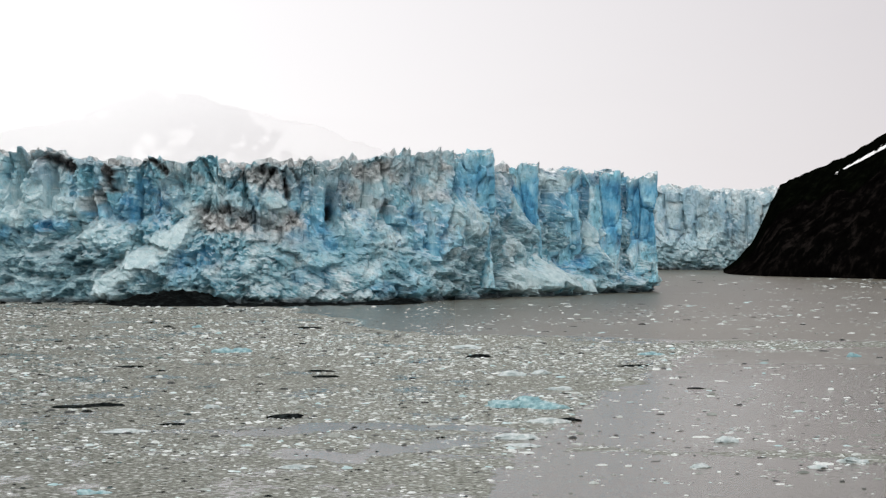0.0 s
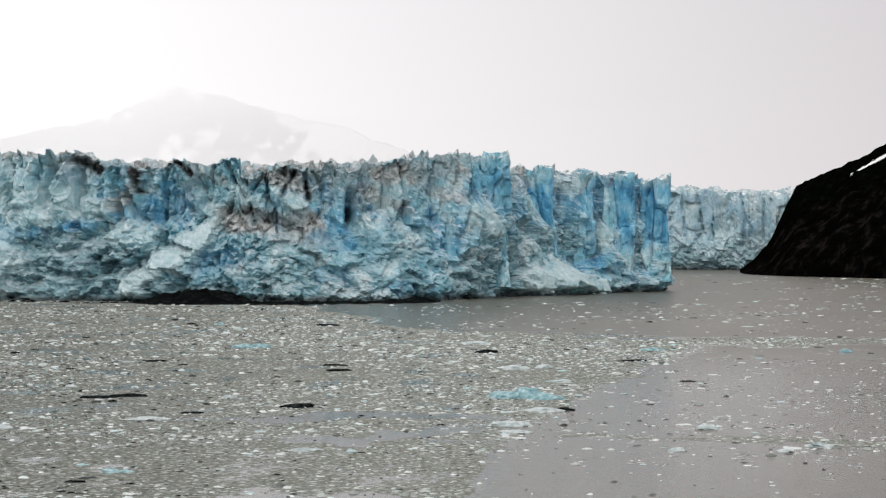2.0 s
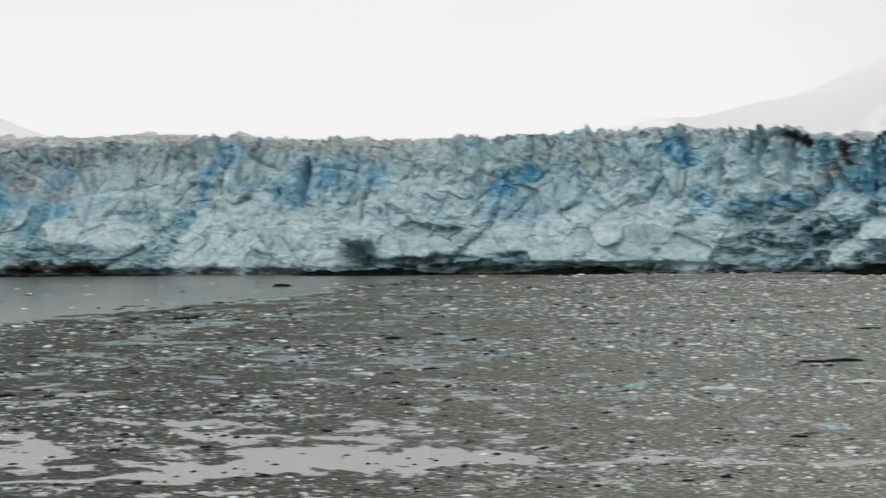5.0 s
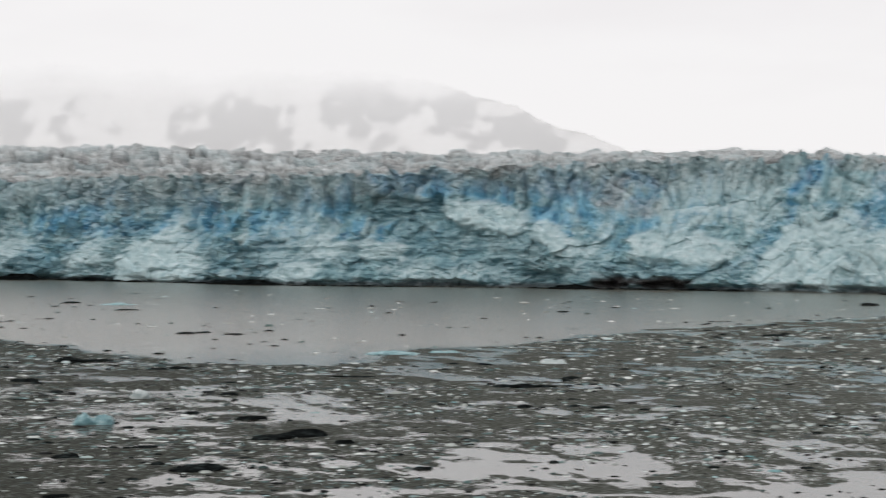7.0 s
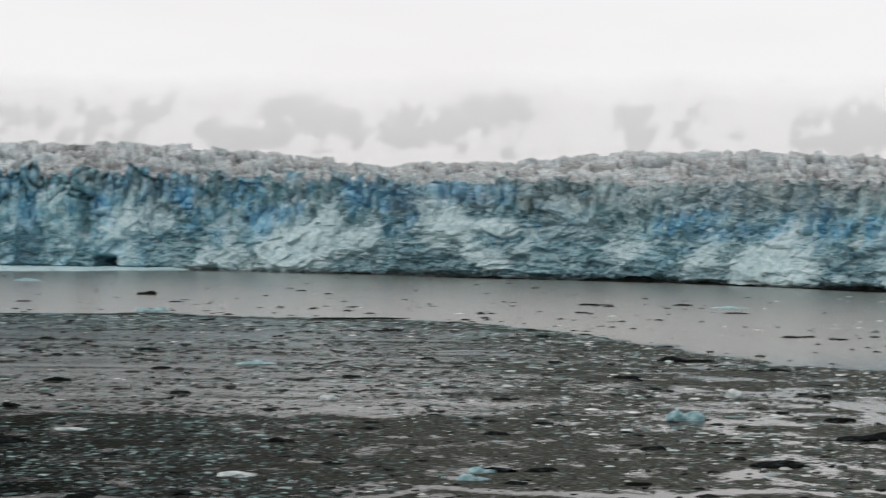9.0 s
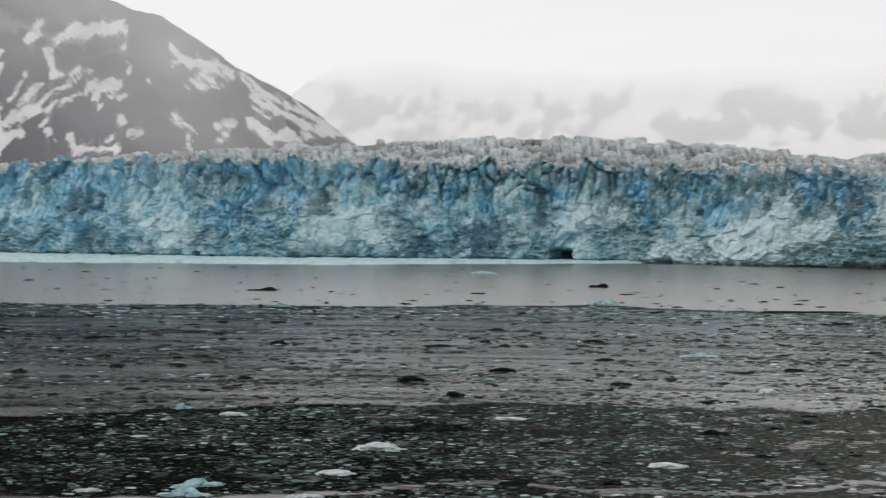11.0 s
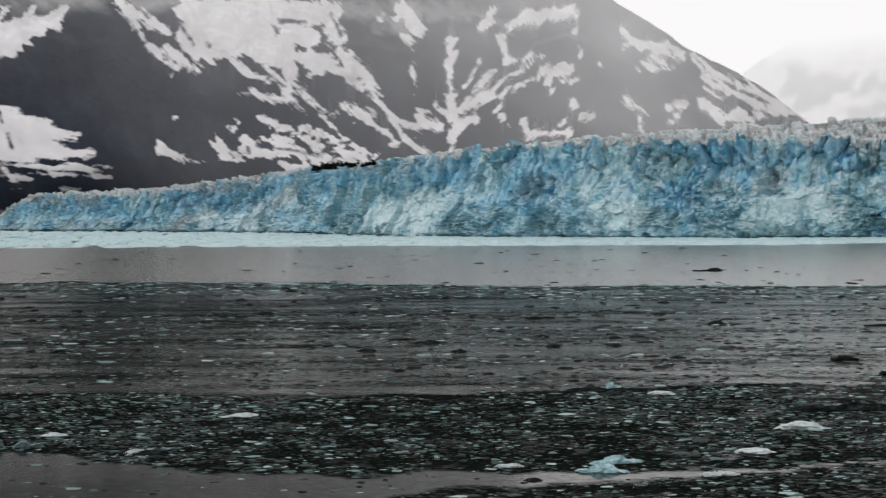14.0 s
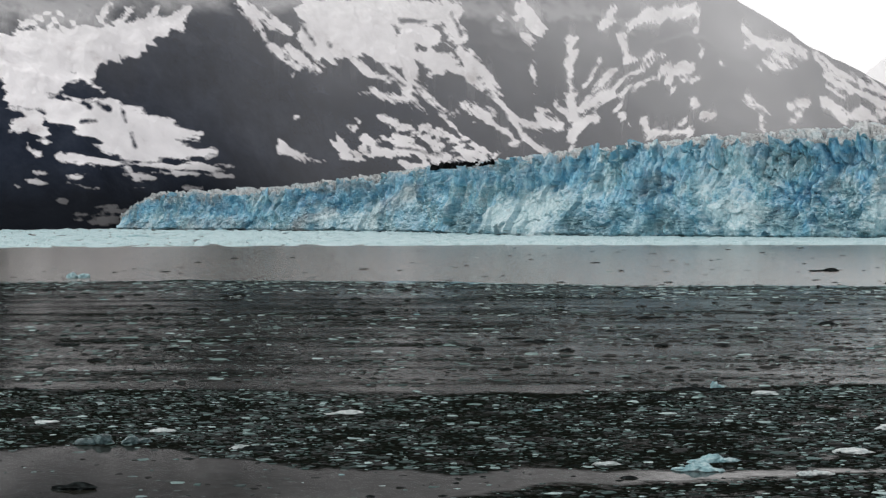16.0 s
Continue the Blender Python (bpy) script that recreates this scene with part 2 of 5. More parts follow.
ICE = glacier_ice("glacier_ice")
# the far front's haze is put into its pale colour
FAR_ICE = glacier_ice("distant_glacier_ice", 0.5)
WATER = silty_water()
FLOE = floe_ice("floe_ice", 0.3, (0.0, (0.03, 0.035, 0.035)), (0.10, (0.05, 0.055, 0.055)), (0.13, (0.20, 0.225, 0.205)), (0.42, (0.35, 0.385, 0.36)),
                (0.66, (0.56, 0.61, 0.59)), (0.90, (0.80, 0.845, 0.83)), (1.0, (0.40, 0.58, 0.60)))
DARK_FLOE = floe_ice("dark_floe_ice", 0.06, (0.0, (0.004, 0.005, 0.005)), (0.30, (0.010, 0.012, 0.012)), (0.36, (0.03, 0.045, 0.045)), (0.64, (0.065, 0.10, 0.10)),
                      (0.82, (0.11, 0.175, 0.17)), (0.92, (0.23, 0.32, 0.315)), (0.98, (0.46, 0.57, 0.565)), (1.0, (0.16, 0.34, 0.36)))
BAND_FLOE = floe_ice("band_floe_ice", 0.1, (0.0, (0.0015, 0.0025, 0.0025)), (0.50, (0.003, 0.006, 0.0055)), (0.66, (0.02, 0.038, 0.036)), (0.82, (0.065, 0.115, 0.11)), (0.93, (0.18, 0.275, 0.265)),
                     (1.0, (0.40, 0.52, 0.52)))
RIM_FLOE = floe_ice("rim_floe_ice", 0.1, (0.0, (0.006, 0.010, 0.010)), (0.40, (0.02, 0.035, 0.034)), (0.6, (0.09, 0.15, 0.15)), (0.85, (0.24, 0.37, 0.37)), (1.0, (0.48, 0.62, 0.62)))
BLUE_BERG = berg_ice("blue_berg_ice", (0.09, 0.21, 0.235), (0.23, 0.405, 0.44), (0.52, 0.67, 0.69))
WHITE_BERG = berg_ice("white_berg_ice", (0.26, 0.33, 0.34), (0.46, 0.53, 0.53), (0.72, 0.75, 0.75))
PACK_ICE = berg_ice("packed_ice", (0.20, 0.37, 0.40), (0.40, 0.575, 0.60), (0.66, 0.78, 0.79))
TEAL_BERG = berg_ice("teal_berg_ice", (0.008, 0.02, 0.022), (0.04, 0.085, 0.09), (0.16, 0.25, 0.26))
DARK_BERG = berg_ice("dirty_berg_ice", (0.004, 0.005, 0.005), (0.010, 0.012, 0.012), (0.035, 0.045, 0.045), 0.9, 0.0)
_m, _c = rock("mountain_rock", (0.011, 0.017, 0.029), (0.020, 0.028, 0.045), (0.034, 0.044, 0.064), 0.02, True, 8.0, 0.21, 0.6)
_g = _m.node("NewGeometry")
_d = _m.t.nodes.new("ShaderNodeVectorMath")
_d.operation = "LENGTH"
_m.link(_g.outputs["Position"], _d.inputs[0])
# distance haze, put into the material as transparency
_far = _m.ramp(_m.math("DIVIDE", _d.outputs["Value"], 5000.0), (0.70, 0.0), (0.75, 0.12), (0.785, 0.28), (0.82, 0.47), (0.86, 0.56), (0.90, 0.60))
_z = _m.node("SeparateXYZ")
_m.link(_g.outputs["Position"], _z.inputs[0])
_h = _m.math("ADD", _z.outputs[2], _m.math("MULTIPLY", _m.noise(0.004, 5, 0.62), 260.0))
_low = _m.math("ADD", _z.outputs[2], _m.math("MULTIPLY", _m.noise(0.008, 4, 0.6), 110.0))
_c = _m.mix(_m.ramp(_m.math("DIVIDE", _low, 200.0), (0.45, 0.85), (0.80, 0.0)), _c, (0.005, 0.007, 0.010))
_haze = _m.math("MULTIPLY", _far, _m.ramp(_m.noise(0.003, 3, 0.5), (0.35, 0.85), (0.7, 1.15)))
# a cloud band across the slope, likewise only transparency by height
haze_by_alpha(_m, _m.math("MAXIMUM", _haze, _m.ramp(_m.math("DIVIDE", _h, 1000.0), (0.46, 0.0), (0.51, 0.6), (0.53, 0.55), (0.58, 0.1))))
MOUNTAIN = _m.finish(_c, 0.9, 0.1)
_m, _c = rock("hazed_mountain_rock", (0.06, 0.06, 0.07), (0.10, 0.10, 0.115), (0.15, 0.15, 0.16), 0.015, True, 3.0, 0.08)
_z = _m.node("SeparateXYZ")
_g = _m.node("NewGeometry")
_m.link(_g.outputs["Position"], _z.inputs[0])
# haze imitated by transparency that grows with height, a little less in the west
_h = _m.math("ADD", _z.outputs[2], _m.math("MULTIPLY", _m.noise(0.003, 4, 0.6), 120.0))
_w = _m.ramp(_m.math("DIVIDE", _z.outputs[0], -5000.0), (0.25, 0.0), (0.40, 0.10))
haze_by_alpha(_m, _m.math("SUBTRACT", _m.ramp(_m.math("DIVIDE", _h, 1000.0), (0.26, 0.90), (0.35, 0.94), (0.43, 1.0)), _m.math("MULTIPLY", _w, _m.ramp(_m.math("DIVIDE", _h, 1000.0), (0.37, 1.0), (0.44, 0.0)))))
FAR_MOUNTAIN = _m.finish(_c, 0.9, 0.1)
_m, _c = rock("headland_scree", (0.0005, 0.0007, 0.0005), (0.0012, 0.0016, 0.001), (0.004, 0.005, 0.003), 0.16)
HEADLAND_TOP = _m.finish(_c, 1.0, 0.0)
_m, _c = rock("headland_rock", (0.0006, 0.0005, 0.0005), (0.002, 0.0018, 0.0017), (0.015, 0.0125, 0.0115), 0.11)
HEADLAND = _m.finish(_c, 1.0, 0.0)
_m, _c = rock("wet_moraine", (0.0015, 0.002, 0.002), (0.003, 0.004, 0.004), (0.02, 0.025, 0.025), 0.25, False)
MORAINE = _m.finish(_c, 0.9, 0.02)


# ---- building helpers ----
def grid_mesh(name, pts, rows, cols, material, attrs=None, flat=False):
    """A sheet of rows x cols points, with float attributes."""
    me = bpy.data.meshes.new(name)
    idx = np.arange(rows * cols).reshape(rows, cols)
    q = np.stack([idx[:-1, :-1], idx[:-1, 1:], idx[1:, 1:], idx[1:, :-1]], -1).reshape(-1, 4)
    me.vertices.add(rows * cols)
    me.vertices.foreach_set("co", np.ascontiguousarray(pts, dtype=np.float32).ravel())
    me.loops.add(q.size)
    me.loops.foreach_set("vertex_index", q.ravel().astype(np.int32))
    me.polygons.add(len(q))
    me.polygons.foreach_set("loop_start", np.arange(0, q.size, 4, dtype=np.int32))
    me.polygons.foreach_set("loop_total", np.full(len(q), 4, dtype=np.int32))
    me.update(calc_edges=True)
    me.polygons.foreach_set("use_smooth", np.full(len(q), not flat))
    for key, val in (attrs or {}).items():
        a = me.attributes.new(key, "FLOAT", "POINT")
        a.data.foreach_set("value", np.ascontiguousarray(val, dtype=np.float32).ravel())
    me.materials.append(material)
    return me


def part(name, me, parent, label=""):
    ob = new(name, me)
    ob.parent = parent
    return tagged(ob, label)


def thing(name, label, category, at=(0, 0, 0), group="", kind=""):
    ob = new(name)
    ob.location = at
    return tagged(ob, label, category, group, kind)


def resample(points, spacing):
    """Even steps along a smooth line through plan points (x, y, and heights), as rows."""
    p = np.array(points, dtype=float)
    k = np.arange(len(p))
    fine = np.linspace(0, len(p) - 1, 60 * len(p))
    i = np.clip(fine.astype(int), 0, len(p) - 2)
    f = (fine - i)[:, None]
    a, b = p[np.clip(i - 1, 0, None)], p[i]
    c, d = p[i + 1], p[np.clip(i + 2, None, len(p) - 1)]
    q = 0.5 * (2 * b + (c - a) * f + (2 * a - 5 * b + 4 * c - d) * f ** 2 + (3 * b - a - 3 * c + d) * f ** 3)
    s = np.concatenate([[0], np.cumsum(np.hypot(*np.diff(q[:, :2], axis=0).T))])
    at, out = 0.0, []
    while at < s[-1]:
        out.append(at)
        at += spacing(at)
    return np.array(out), np.stack([np.interp(out, s, q[:, k]) for k in range(q.shape[1])], 1)


# ---- the water ----
def outer_edge(b):
    """Distance at which the field of small ice ends, by bearing."""
    return np.interp(b, [-20, -12, -6, 0, 2, 3.5, 5, 20, 24, 28, 34, 40, 44, 48, 51, 54, 59, 67, 72.5, 79, 84, 92, 110],
                     [640, 650, 640, 660, 730, 850, 1000, 960, 790, 715, 605, 497, 530, 665, 750, 792, 818, 822, 838, 887, 945, 985, 1010])


def thin_belt(b, d):
    """The western belt of thinner ice, between the dark band in front and the rim of the field."""
    near = np.interp(b, [49, 61, 70, 75, 78, 84, 88, 94], [356, 360, 360, 349, 341, 347, 367, 382])
    return step(44, 58, b) * step(0.985, 1.01, d / near) * step(0.995, 0.965, d / outer_edge(b))


def brash_density(b, d):
    """How thickly the small ice lies, from 0 to 1, by bearing and distance in the bay."""
    q = np.column_stack([b * 0.35, d / 60, b * 0])
    d = d * (1 + 0.10 * (fbm(q, 3, 95) - 0.5))
    b = b + 1.6 * (fbm(q * 2.3, 3, 97) - 0.5)
    lg = np.log(np.maximum(d, 1))
    rag = fbm(np.column_stack([b * 0.7 + 9 * lg, 24 * lg - b * 0.4, b * 0.3]), 4, 98, 0.62)
    edge = outer_edge(b)
    den = step(1.02, 0.98, d / edge)
    # open water in the east, crossed by two lines of ice
    gap = step(-4.0, -4.9, b + (d - 440) * 0.0175) * step(612, 585, d)
    gap = gap * (1 - 0.7 * bump_at(d, 318, 7)) * (1 - 0.5 * bump_at(d, 345, 4))
    den = den * (1 - 0.97 * gap)
    # pools
    for pb, pd, wb, wd in ((36.4, 270, 3.6, 17), (27.5, 245, 2.5, 12), (22.5, 243, 3.8, 12), (3.5, 238, 3.5, 8), (2.2, 352, 3.0, 8), (2, 322, 2.2, 7)):
        q = ((b - pb) / wb) ** 2 + ((d - pd) / wd) ** 2 + 5.5 * (rag - 0.5)
        den = den * (1 - 0.94 * step(1.35, 0.75, q))
    far_rim = np.interp(b, [70, 77, 85, 89, 92.3, 94.2, 110], [240, 236, 237, 246, 273, 280, 282])
    near_rim = np.interp(b, [70, 77, 84, 88, 92, 98], [237, 228, 219, 205, 195, 190])
    den = den * (1 - 0.97 * step(1.008, 0.992, d / far_rim) * step(0.985, 1.01, d / near_rim))
    ld = np.log(np.maximum(d, 1))
    lane = fbm(np.column_stack([b * 0.42 + 7 * ld, 22 * ld - b * 0.33, b * 0.21]), 4, 94, 0.62)
    den = den * (1 - 0.8 * step(0.57, 0.66, lane) * step(52, 44, b) * step(14, 28, b))
    den = den * (1 - 0.5 * thin_belt(b, d))
    den = den * (1 - 0.25 * step(36, 42, b) * step(50, 46, b) * step(330, 350, d) * step(430, 400, d))
    return den


def build_water():
    r = np.concatenate([[0.02, 60, 120, 180], np.geomspace(200, 1040, 220), np.geomspace(1100, 4900, 20)])
    deg = np.concatenate([np.linspace(-180, -18, 20), np.linspace(-16, 106, 640), np.linspace(108, 180, 10)])
    R, A = np.meshgrid(r, deg, indexing="ij")
    b, d = A.ravel(), R.ravel()
    den = brash_density(b, d) * step(-30, -16, b) * step(120, 108, b) * step(150, 200, d)
    lg = np.log(np.maximum(d, 1))
    belt = thin_belt(b, d)
    long_run = fbm(np.column_stack([b * 0.22 + 5 * lg, 58 * lg - b * 0.22, b * 0.1]), 3, 101, 0.6)
    streak = fbm(np.column_stack([b * 0.9 + 12 * lg, 40 * lg - b * 0.3, b * 0.2]), 2, 99, 0.6)
    streak = streak + (long_run - streak) * belt
    slush = den * 0.92 + (1.5 - 0.7 * belt) * (streak - 0.5) * step(0.02, 0.3, den) - 0.12 - 0.02 * step(16, 4, b)
    # the slush colour goes from pale to near black towards the west
    west_dark = np.interp(b, [2, 14, 26, 42, 56, 70], [0.0, 0.26, 0.62, 0.72, 0.78, 1.0])
    a = np.radians(b)
    pts = np.column_stack([-np.sin(a) * d, np.cos(a) * d, d * 0])
    # the dark matte share for dim reflections grows from bearing 44 westwards
    ob = new("water", grid_mesh("water", pts, len(r), len(deg), WATER, dict(slush=slush, west_dark=west_dark, dimming=np.interp(b, [44, 62, 76, 88], [0.0, 0.7, 0.96, 0.99]) * step(1.0, 0.97, d / outer_edge(b)) * step(125, 108, b) * step(120, 195, d) * (1 - 0.28 * belt + 0.8 * belt * (long_run - 0.5)) * (0.5 + 0.5 * step(0.04, 0.2, den)), ripple=np.maximum(np.interp(b, [40, 60], [0.30, 0.03]) + 0.3 * belt, step(0.75, 0.05, den) * step(420, 640, d) * np.interp(b, [50, 66], [1.0, 0.8]) + 0.9 * step(2, -3, b)))))
    tagged(ob, "calm grey silty fjord water with slush and floating ice", "water", kind="structure")


build_water()

# ---- the glacier ----
# x, y of the ice cliff's foot, height of its lip, height of the ice behind it
FRONT = [
    (30, 1230, 56, 56), (78, 1160, 56, 56), (106, 1108, 54, 54), (92, 1083, 58, 60), (60, 1056, 59, 62), (28, 1012, 60, 64), (2, 972, 63, 68), (-60, 944, 59, 66),
    (-125, 944, 60, 68), (-205, 968, 66, 74), (-290, 982, 65, 72), (-400, 993, 66, 75), (-500, 1014, 70, 84), (-650, 1018, 68, 88),
    (-800, 1008, 65, 92), (-920, 1032, 66, 98), (-1060, 1052, 68, 104), (-1200, 1018, 70, 96),
]
FRONT_LEFT = [
    (-1340, 1000, 72, 98), (-1480, 975, 76, 114), (-1600, 890, 80, 120), (-1720, 760, 84, 112), (-1850, 665, 86, 104),
    (-2010, 585, 82, 94), (-2220, 525, 72, 82), (-2470, 508, 70, 78), (-2720, 435, 56, 64), (-2900, 345, 46, 55), (-3060, 268, 45, 52), (-3190, 225, 18, 24),
]
EYE = Vector((15, -40, 33))
# patches on the ice face: bearing to the left of north and height, to where, half width in metres, strength
BLUE_EAST_A = [(-3.88, 53, -4.53, 43, 6.2, 1), (-3.23, 12, -3.84, 10, 4.7, 0.7), (-3.05, 53, -3.61, 38, 6.7, 1), (-2.25, 47, -2.78, 47, 6.6, 0.8), (-2.17, 15, -2.63, 16, 4.6, 0.9), (-1.18, 57, -1.41, 53, 3.9, 1), (-0.57, 63, -0.87, 34, 5.5, 0.7), (0.31, 55, -0.03, 46, 4.3, 0.7), (1.48, 34, 1.03, 26, 6.6, 0.8), (2.54, 6, 1.41, 2, 3.7, 0.7)]
BLUE_EAST_B = [(4.03, 30, 3.59, 26, 4.6, 0.9), (4.35, 12, 3.83, 11, 3.6, 0.8), (4.44, 32, 3.83, 31, 5.4, 1), (7.33, 18, 6.74, 20, 4.7, 0.8), (8.43, 36, 8.07, 36, 3.9, 0.6), (8.73, 45, 7.84, 45, 5.9, 1), (9.75, 39, 8.8, 38, 3.3, 1), (9.82, 14, 8.8, 17, 2.9, 0.6), (10.98, 32, 10.43, 34, 2.9, 1), (11.7, 30, 11.2, 27, 3.7, 0.8), (11.98, 25, 11.41, 23, 4, 0.6)]
TEAL_EAST = [(-3.99, 25, -4.53, 20, 5.6, 0.6), (-0.87, 31, -2.78, 26, 5.3, 0.8), (0.35, 12, -0.49, 8, 7.4, 0.9), (3.59, 20, 1.78, 19, 5.8, 0.4), (6.37, 12, 4.67, 11, 5.4, 0.5), (8.66, 5, 6.6, 4, 2.9, 1), (11.77, 19, 9.46, 13, 6.4, 1), (11.99, 6, 9.82, 4, 4.7, 0.9)]
POWDER_EAST = [(-2.93, 32, -3.54, 19, 3.8, 0.8), (-1.94, 55, -2.4, 52, 3.1, 0.8), (-1.71, 10, -2.48, 2, 3.7, 1), (-0.95, 6, -1.71, 11, 4.2, 1), (0.65, 39, -0.19, 34, 5, 0.6), (5.19, 44, 4.81, 41, 3.1, 0.8), (6.74, 47, 6.45, 47, 3.4, 0.6), (7.33, 31, 9.17, 8, 5.4, 1), (7.92, 49, 7.33, 40, 4.7, 0.6), (9.82, 30, 8.95, 27, 3.7, 0.7), (11.19, 42, 10.11, 40, 4.3, 0.7), (11.98, 43, 11.55, 38, 4, 0.5)]
GRIT_EAST = [(1.41, 51, 0.73, 47, 3.7, 0.7), (2.68, 56, 0.8, 59, 5.5, 0.9), (2.68, 44, 2.01, 42, 3.6, 0.7), (3.36, 49, 2.83, 46, 4.7, 0.8), (5.41, 31, 4.67, 27, 4.6, 0.6), (5.56, 54, 4.67, 52, 4.4, 0.9), (7.04, 36, 4.67, 35, 4.9, 1), (7.92, 60, 7.04, 53, 2.9, 0.6), (9.82, 42, 9.38, 51, 2.4, 0.8), (10.54, 61, 9.6, 62, 2.1, 0.5)]
BLACK_EAST = [(3.56, 40, 3.54, 36, 1.4, 0.9), (4.74, 53, 4.68, 45, 1, 0.9), (5.33, 58, 5, 56, 1.7, 0.8), (6.45, 40, 5.19, 34, 1.7, 0.55), (8.21, 61, 7.84, 56, 1.2, 1), (8.94, 63, 8.21, 61, 1.4, 1), (9.35, 61, 9.25, 49, 2, 1), (10.9, 64, 10.25, 59, 2, 1)]
BLUE_MID_A = [(12.97, 33, 12.09, 30, 5.3, 0.7), (13.67, 59, 13.24, 55, 4.8, 1), (14.28, 44, 14, 36, 3.5, 0.5), (17.94, 43, 17.35, 46, 5, 1), (18.1, 32, 17.23, 27, 6.9, 0.6), (19.83, 33, 19.4, 33, 4.2, 0.5), (22.24, 54, 21.26, 48, 7.2, 0.8), (22.97, 49, 21.26, 47, 5.5, 0.8), (23.68, 38, 22.82, 49, 7.3, 0.7)]
BLUE_MID_B = [(23.83, 40, 23.76, 39, 6.4, 0.8), (25.69, 53, 24.97, 67, 6, 1), (29.76, 61, 29.32, 57, 3.7, 0.9), (31.65, 58, 30.78, 45, 10.8, 0.8), (32.24, 42, 31.36, 39, 5.1, 0.8), (33.97, 56, 33.1, 52, 4.9, 0.8), (35.99, 63, 34.84, 56, 7.3, 1), (38.28, 52, 37.15, 44, 6.8, 0.8), (39.14, 41, 38.29, 39, 5.2, 0.6)]
TEAL_MID = [(11.36, 25, 10.19, 27, 5.3, 0.8), (11.67, 17, 9.18, 11, 10, 1), (17.41, 3, 12.13, 2, 1.9, 1), (20.28, 22, 19.12, 22, 3.4, 0.5), (21.6, 5, 17.41, 5, 3.4, 1), (22.29, 17, 21.87, 11, 4.3, 0.9), (22.34, 19, 22.26, 16, 4.3, 0.9), (28.02, 29, 27.44, 29, 3.7, 0.8), (30.21, 11, 27.89, 8, 5, 0.9), (32.53, 30, 31.95, 10, 7.7, 0.6), (35.43, 23, 32.82, 23, 11.2, 0.7), (36.29, 43, 34.84, 45, 5.7, 0.9), (38.86, 20, 36.58, 20, 8.3, 0.6), (40.83, 16, 40.42, 6, 5.1, 1)]
POWDER_MID = [(15.01, 45, 14.47, 12, 8.1, 0.7), (15.63, 18, 12.7, 14, 11.4, 0.9), (16.81, 13, 15.64, 12, 5.5, 0.7), (20.52, 61, 18.94, 55, 5.7, 0.6), (20.83, 39, 19.4, 36, 8.5, 0.6), (23.71, 18, 22.44, 14, 10.2, 0.9), (24.26, 32, 24.55, 8, 8.8, 1), (24.98, 32, 25.71, 11, 9.5, 1), (26.86, 44, 26.42, 41, 7.6, 0.6), (29.33, 26, 27.3, 20, 7.4, 0.8), (31.95, 33, 31.08, 20, 4.5, 0.9), (34.27, 43, 32.81, 36, 6.5, 1), (36.44, 20, 35.72, 20, 4.7, 0.7), (37.73, 24, 37.16, 20, 5.4, 0.7), (41.67, 16, 40.97, 11, 9.6, 1)]
GRIT_MID = [(13.22, 68, 10.59, 65, 2.7, 0.6), (16.76, 54, 15.58, 59, 4.1, 0.5), (17.19, 62, 13.22, 67, 3.3, 0.6), (23.64, 66, 20.8, 63, 4.1, 0.7), (24.83, 67, 23.54, 66, 4.4, 0.7), (27.87, 72, 26.41, 71, 3.7, 0.5), (30.48, 55, 29.32, 45, 7.5, 0.7), (34.55, 74, 32.23, 70, 7.2, 0.9), (37.86, 71, 37, 70, 4.7, 0.6), (40.81, 70, 38.85, 65, 6.5, 0.8)]
BLACK_MID = [(21.76, 6, 19.29, 5, 2.4, 0.5), (26, 2, 24.41, 2, 1.5, 0.6), (30.35, 3, 27.89, 4, 2.5, 1)]
BLUE_WEST_A = [(38.34, 53, 38.27, 53, 3.8, 1), (40.95, 34, 39.79, 34, 3.6, 0.8), (43.57, 34, 41.83, 34, 3.8, 0.9), (50.36, 64, 48.79, 60, 8.4, 0.9), (51.29, 48, 51.08, 48, 7.7, 0.9), (52.78, 70, 51.51, 56, 10.5, 0.9), (54.94, 43, 54.2, 48, 8.7, 0.8), (55.82, 59, 55.79, 59, 5.1, 0.9), (57, 61, 56.97, 59, 8, 1), (59.18, 59, 58.91, 40, 7.1, 1), (60.97, 46, 60.94, 45, 5.3, 0.9), (61.85, 48, 61.82, 48, 5.3, 0.8), (63.84, 84, 63.55, 74, 8.8, 0.9), (64.76, 74, 63.75, 79, 6.9, 0.9)]
BLUE_WEST_B = [(64.78, 72, 64.64, 72, 7.8, 0.8), (65.33, 64, 65.26, 64, 7.9, 0.7), (66.03, 56, 66, 55, 6.9, 0.8), (66.77, 74, 65.91, 74, 9.5, 0.8), (67.5, 46, 67.21, 36, 9.1, 0.8), (67.61, 34, 67.04, 39, 9.6, 0.8), (67.97, 41, 67.94, 40, 8.1, 0.8), (68.97, 42, 68.94, 41, 8.7, 0.7), (71.62, 35, 71.47, 35, 9.1, 0.7), (76.01, 15, 75.95, 14, 8.4, 0.8), (79.32, 33, 78.6, 40, 9.7, 0.6), (79.43, 42, 78.25, 48, 12.6, 0.6), (80.6, 39, 79.74, 47, 13, 0.7), (80.9, 29, 80.31, 36, 10.2, 0.6), (83.82, 30, 82.94, 29, 11, 0.4)]
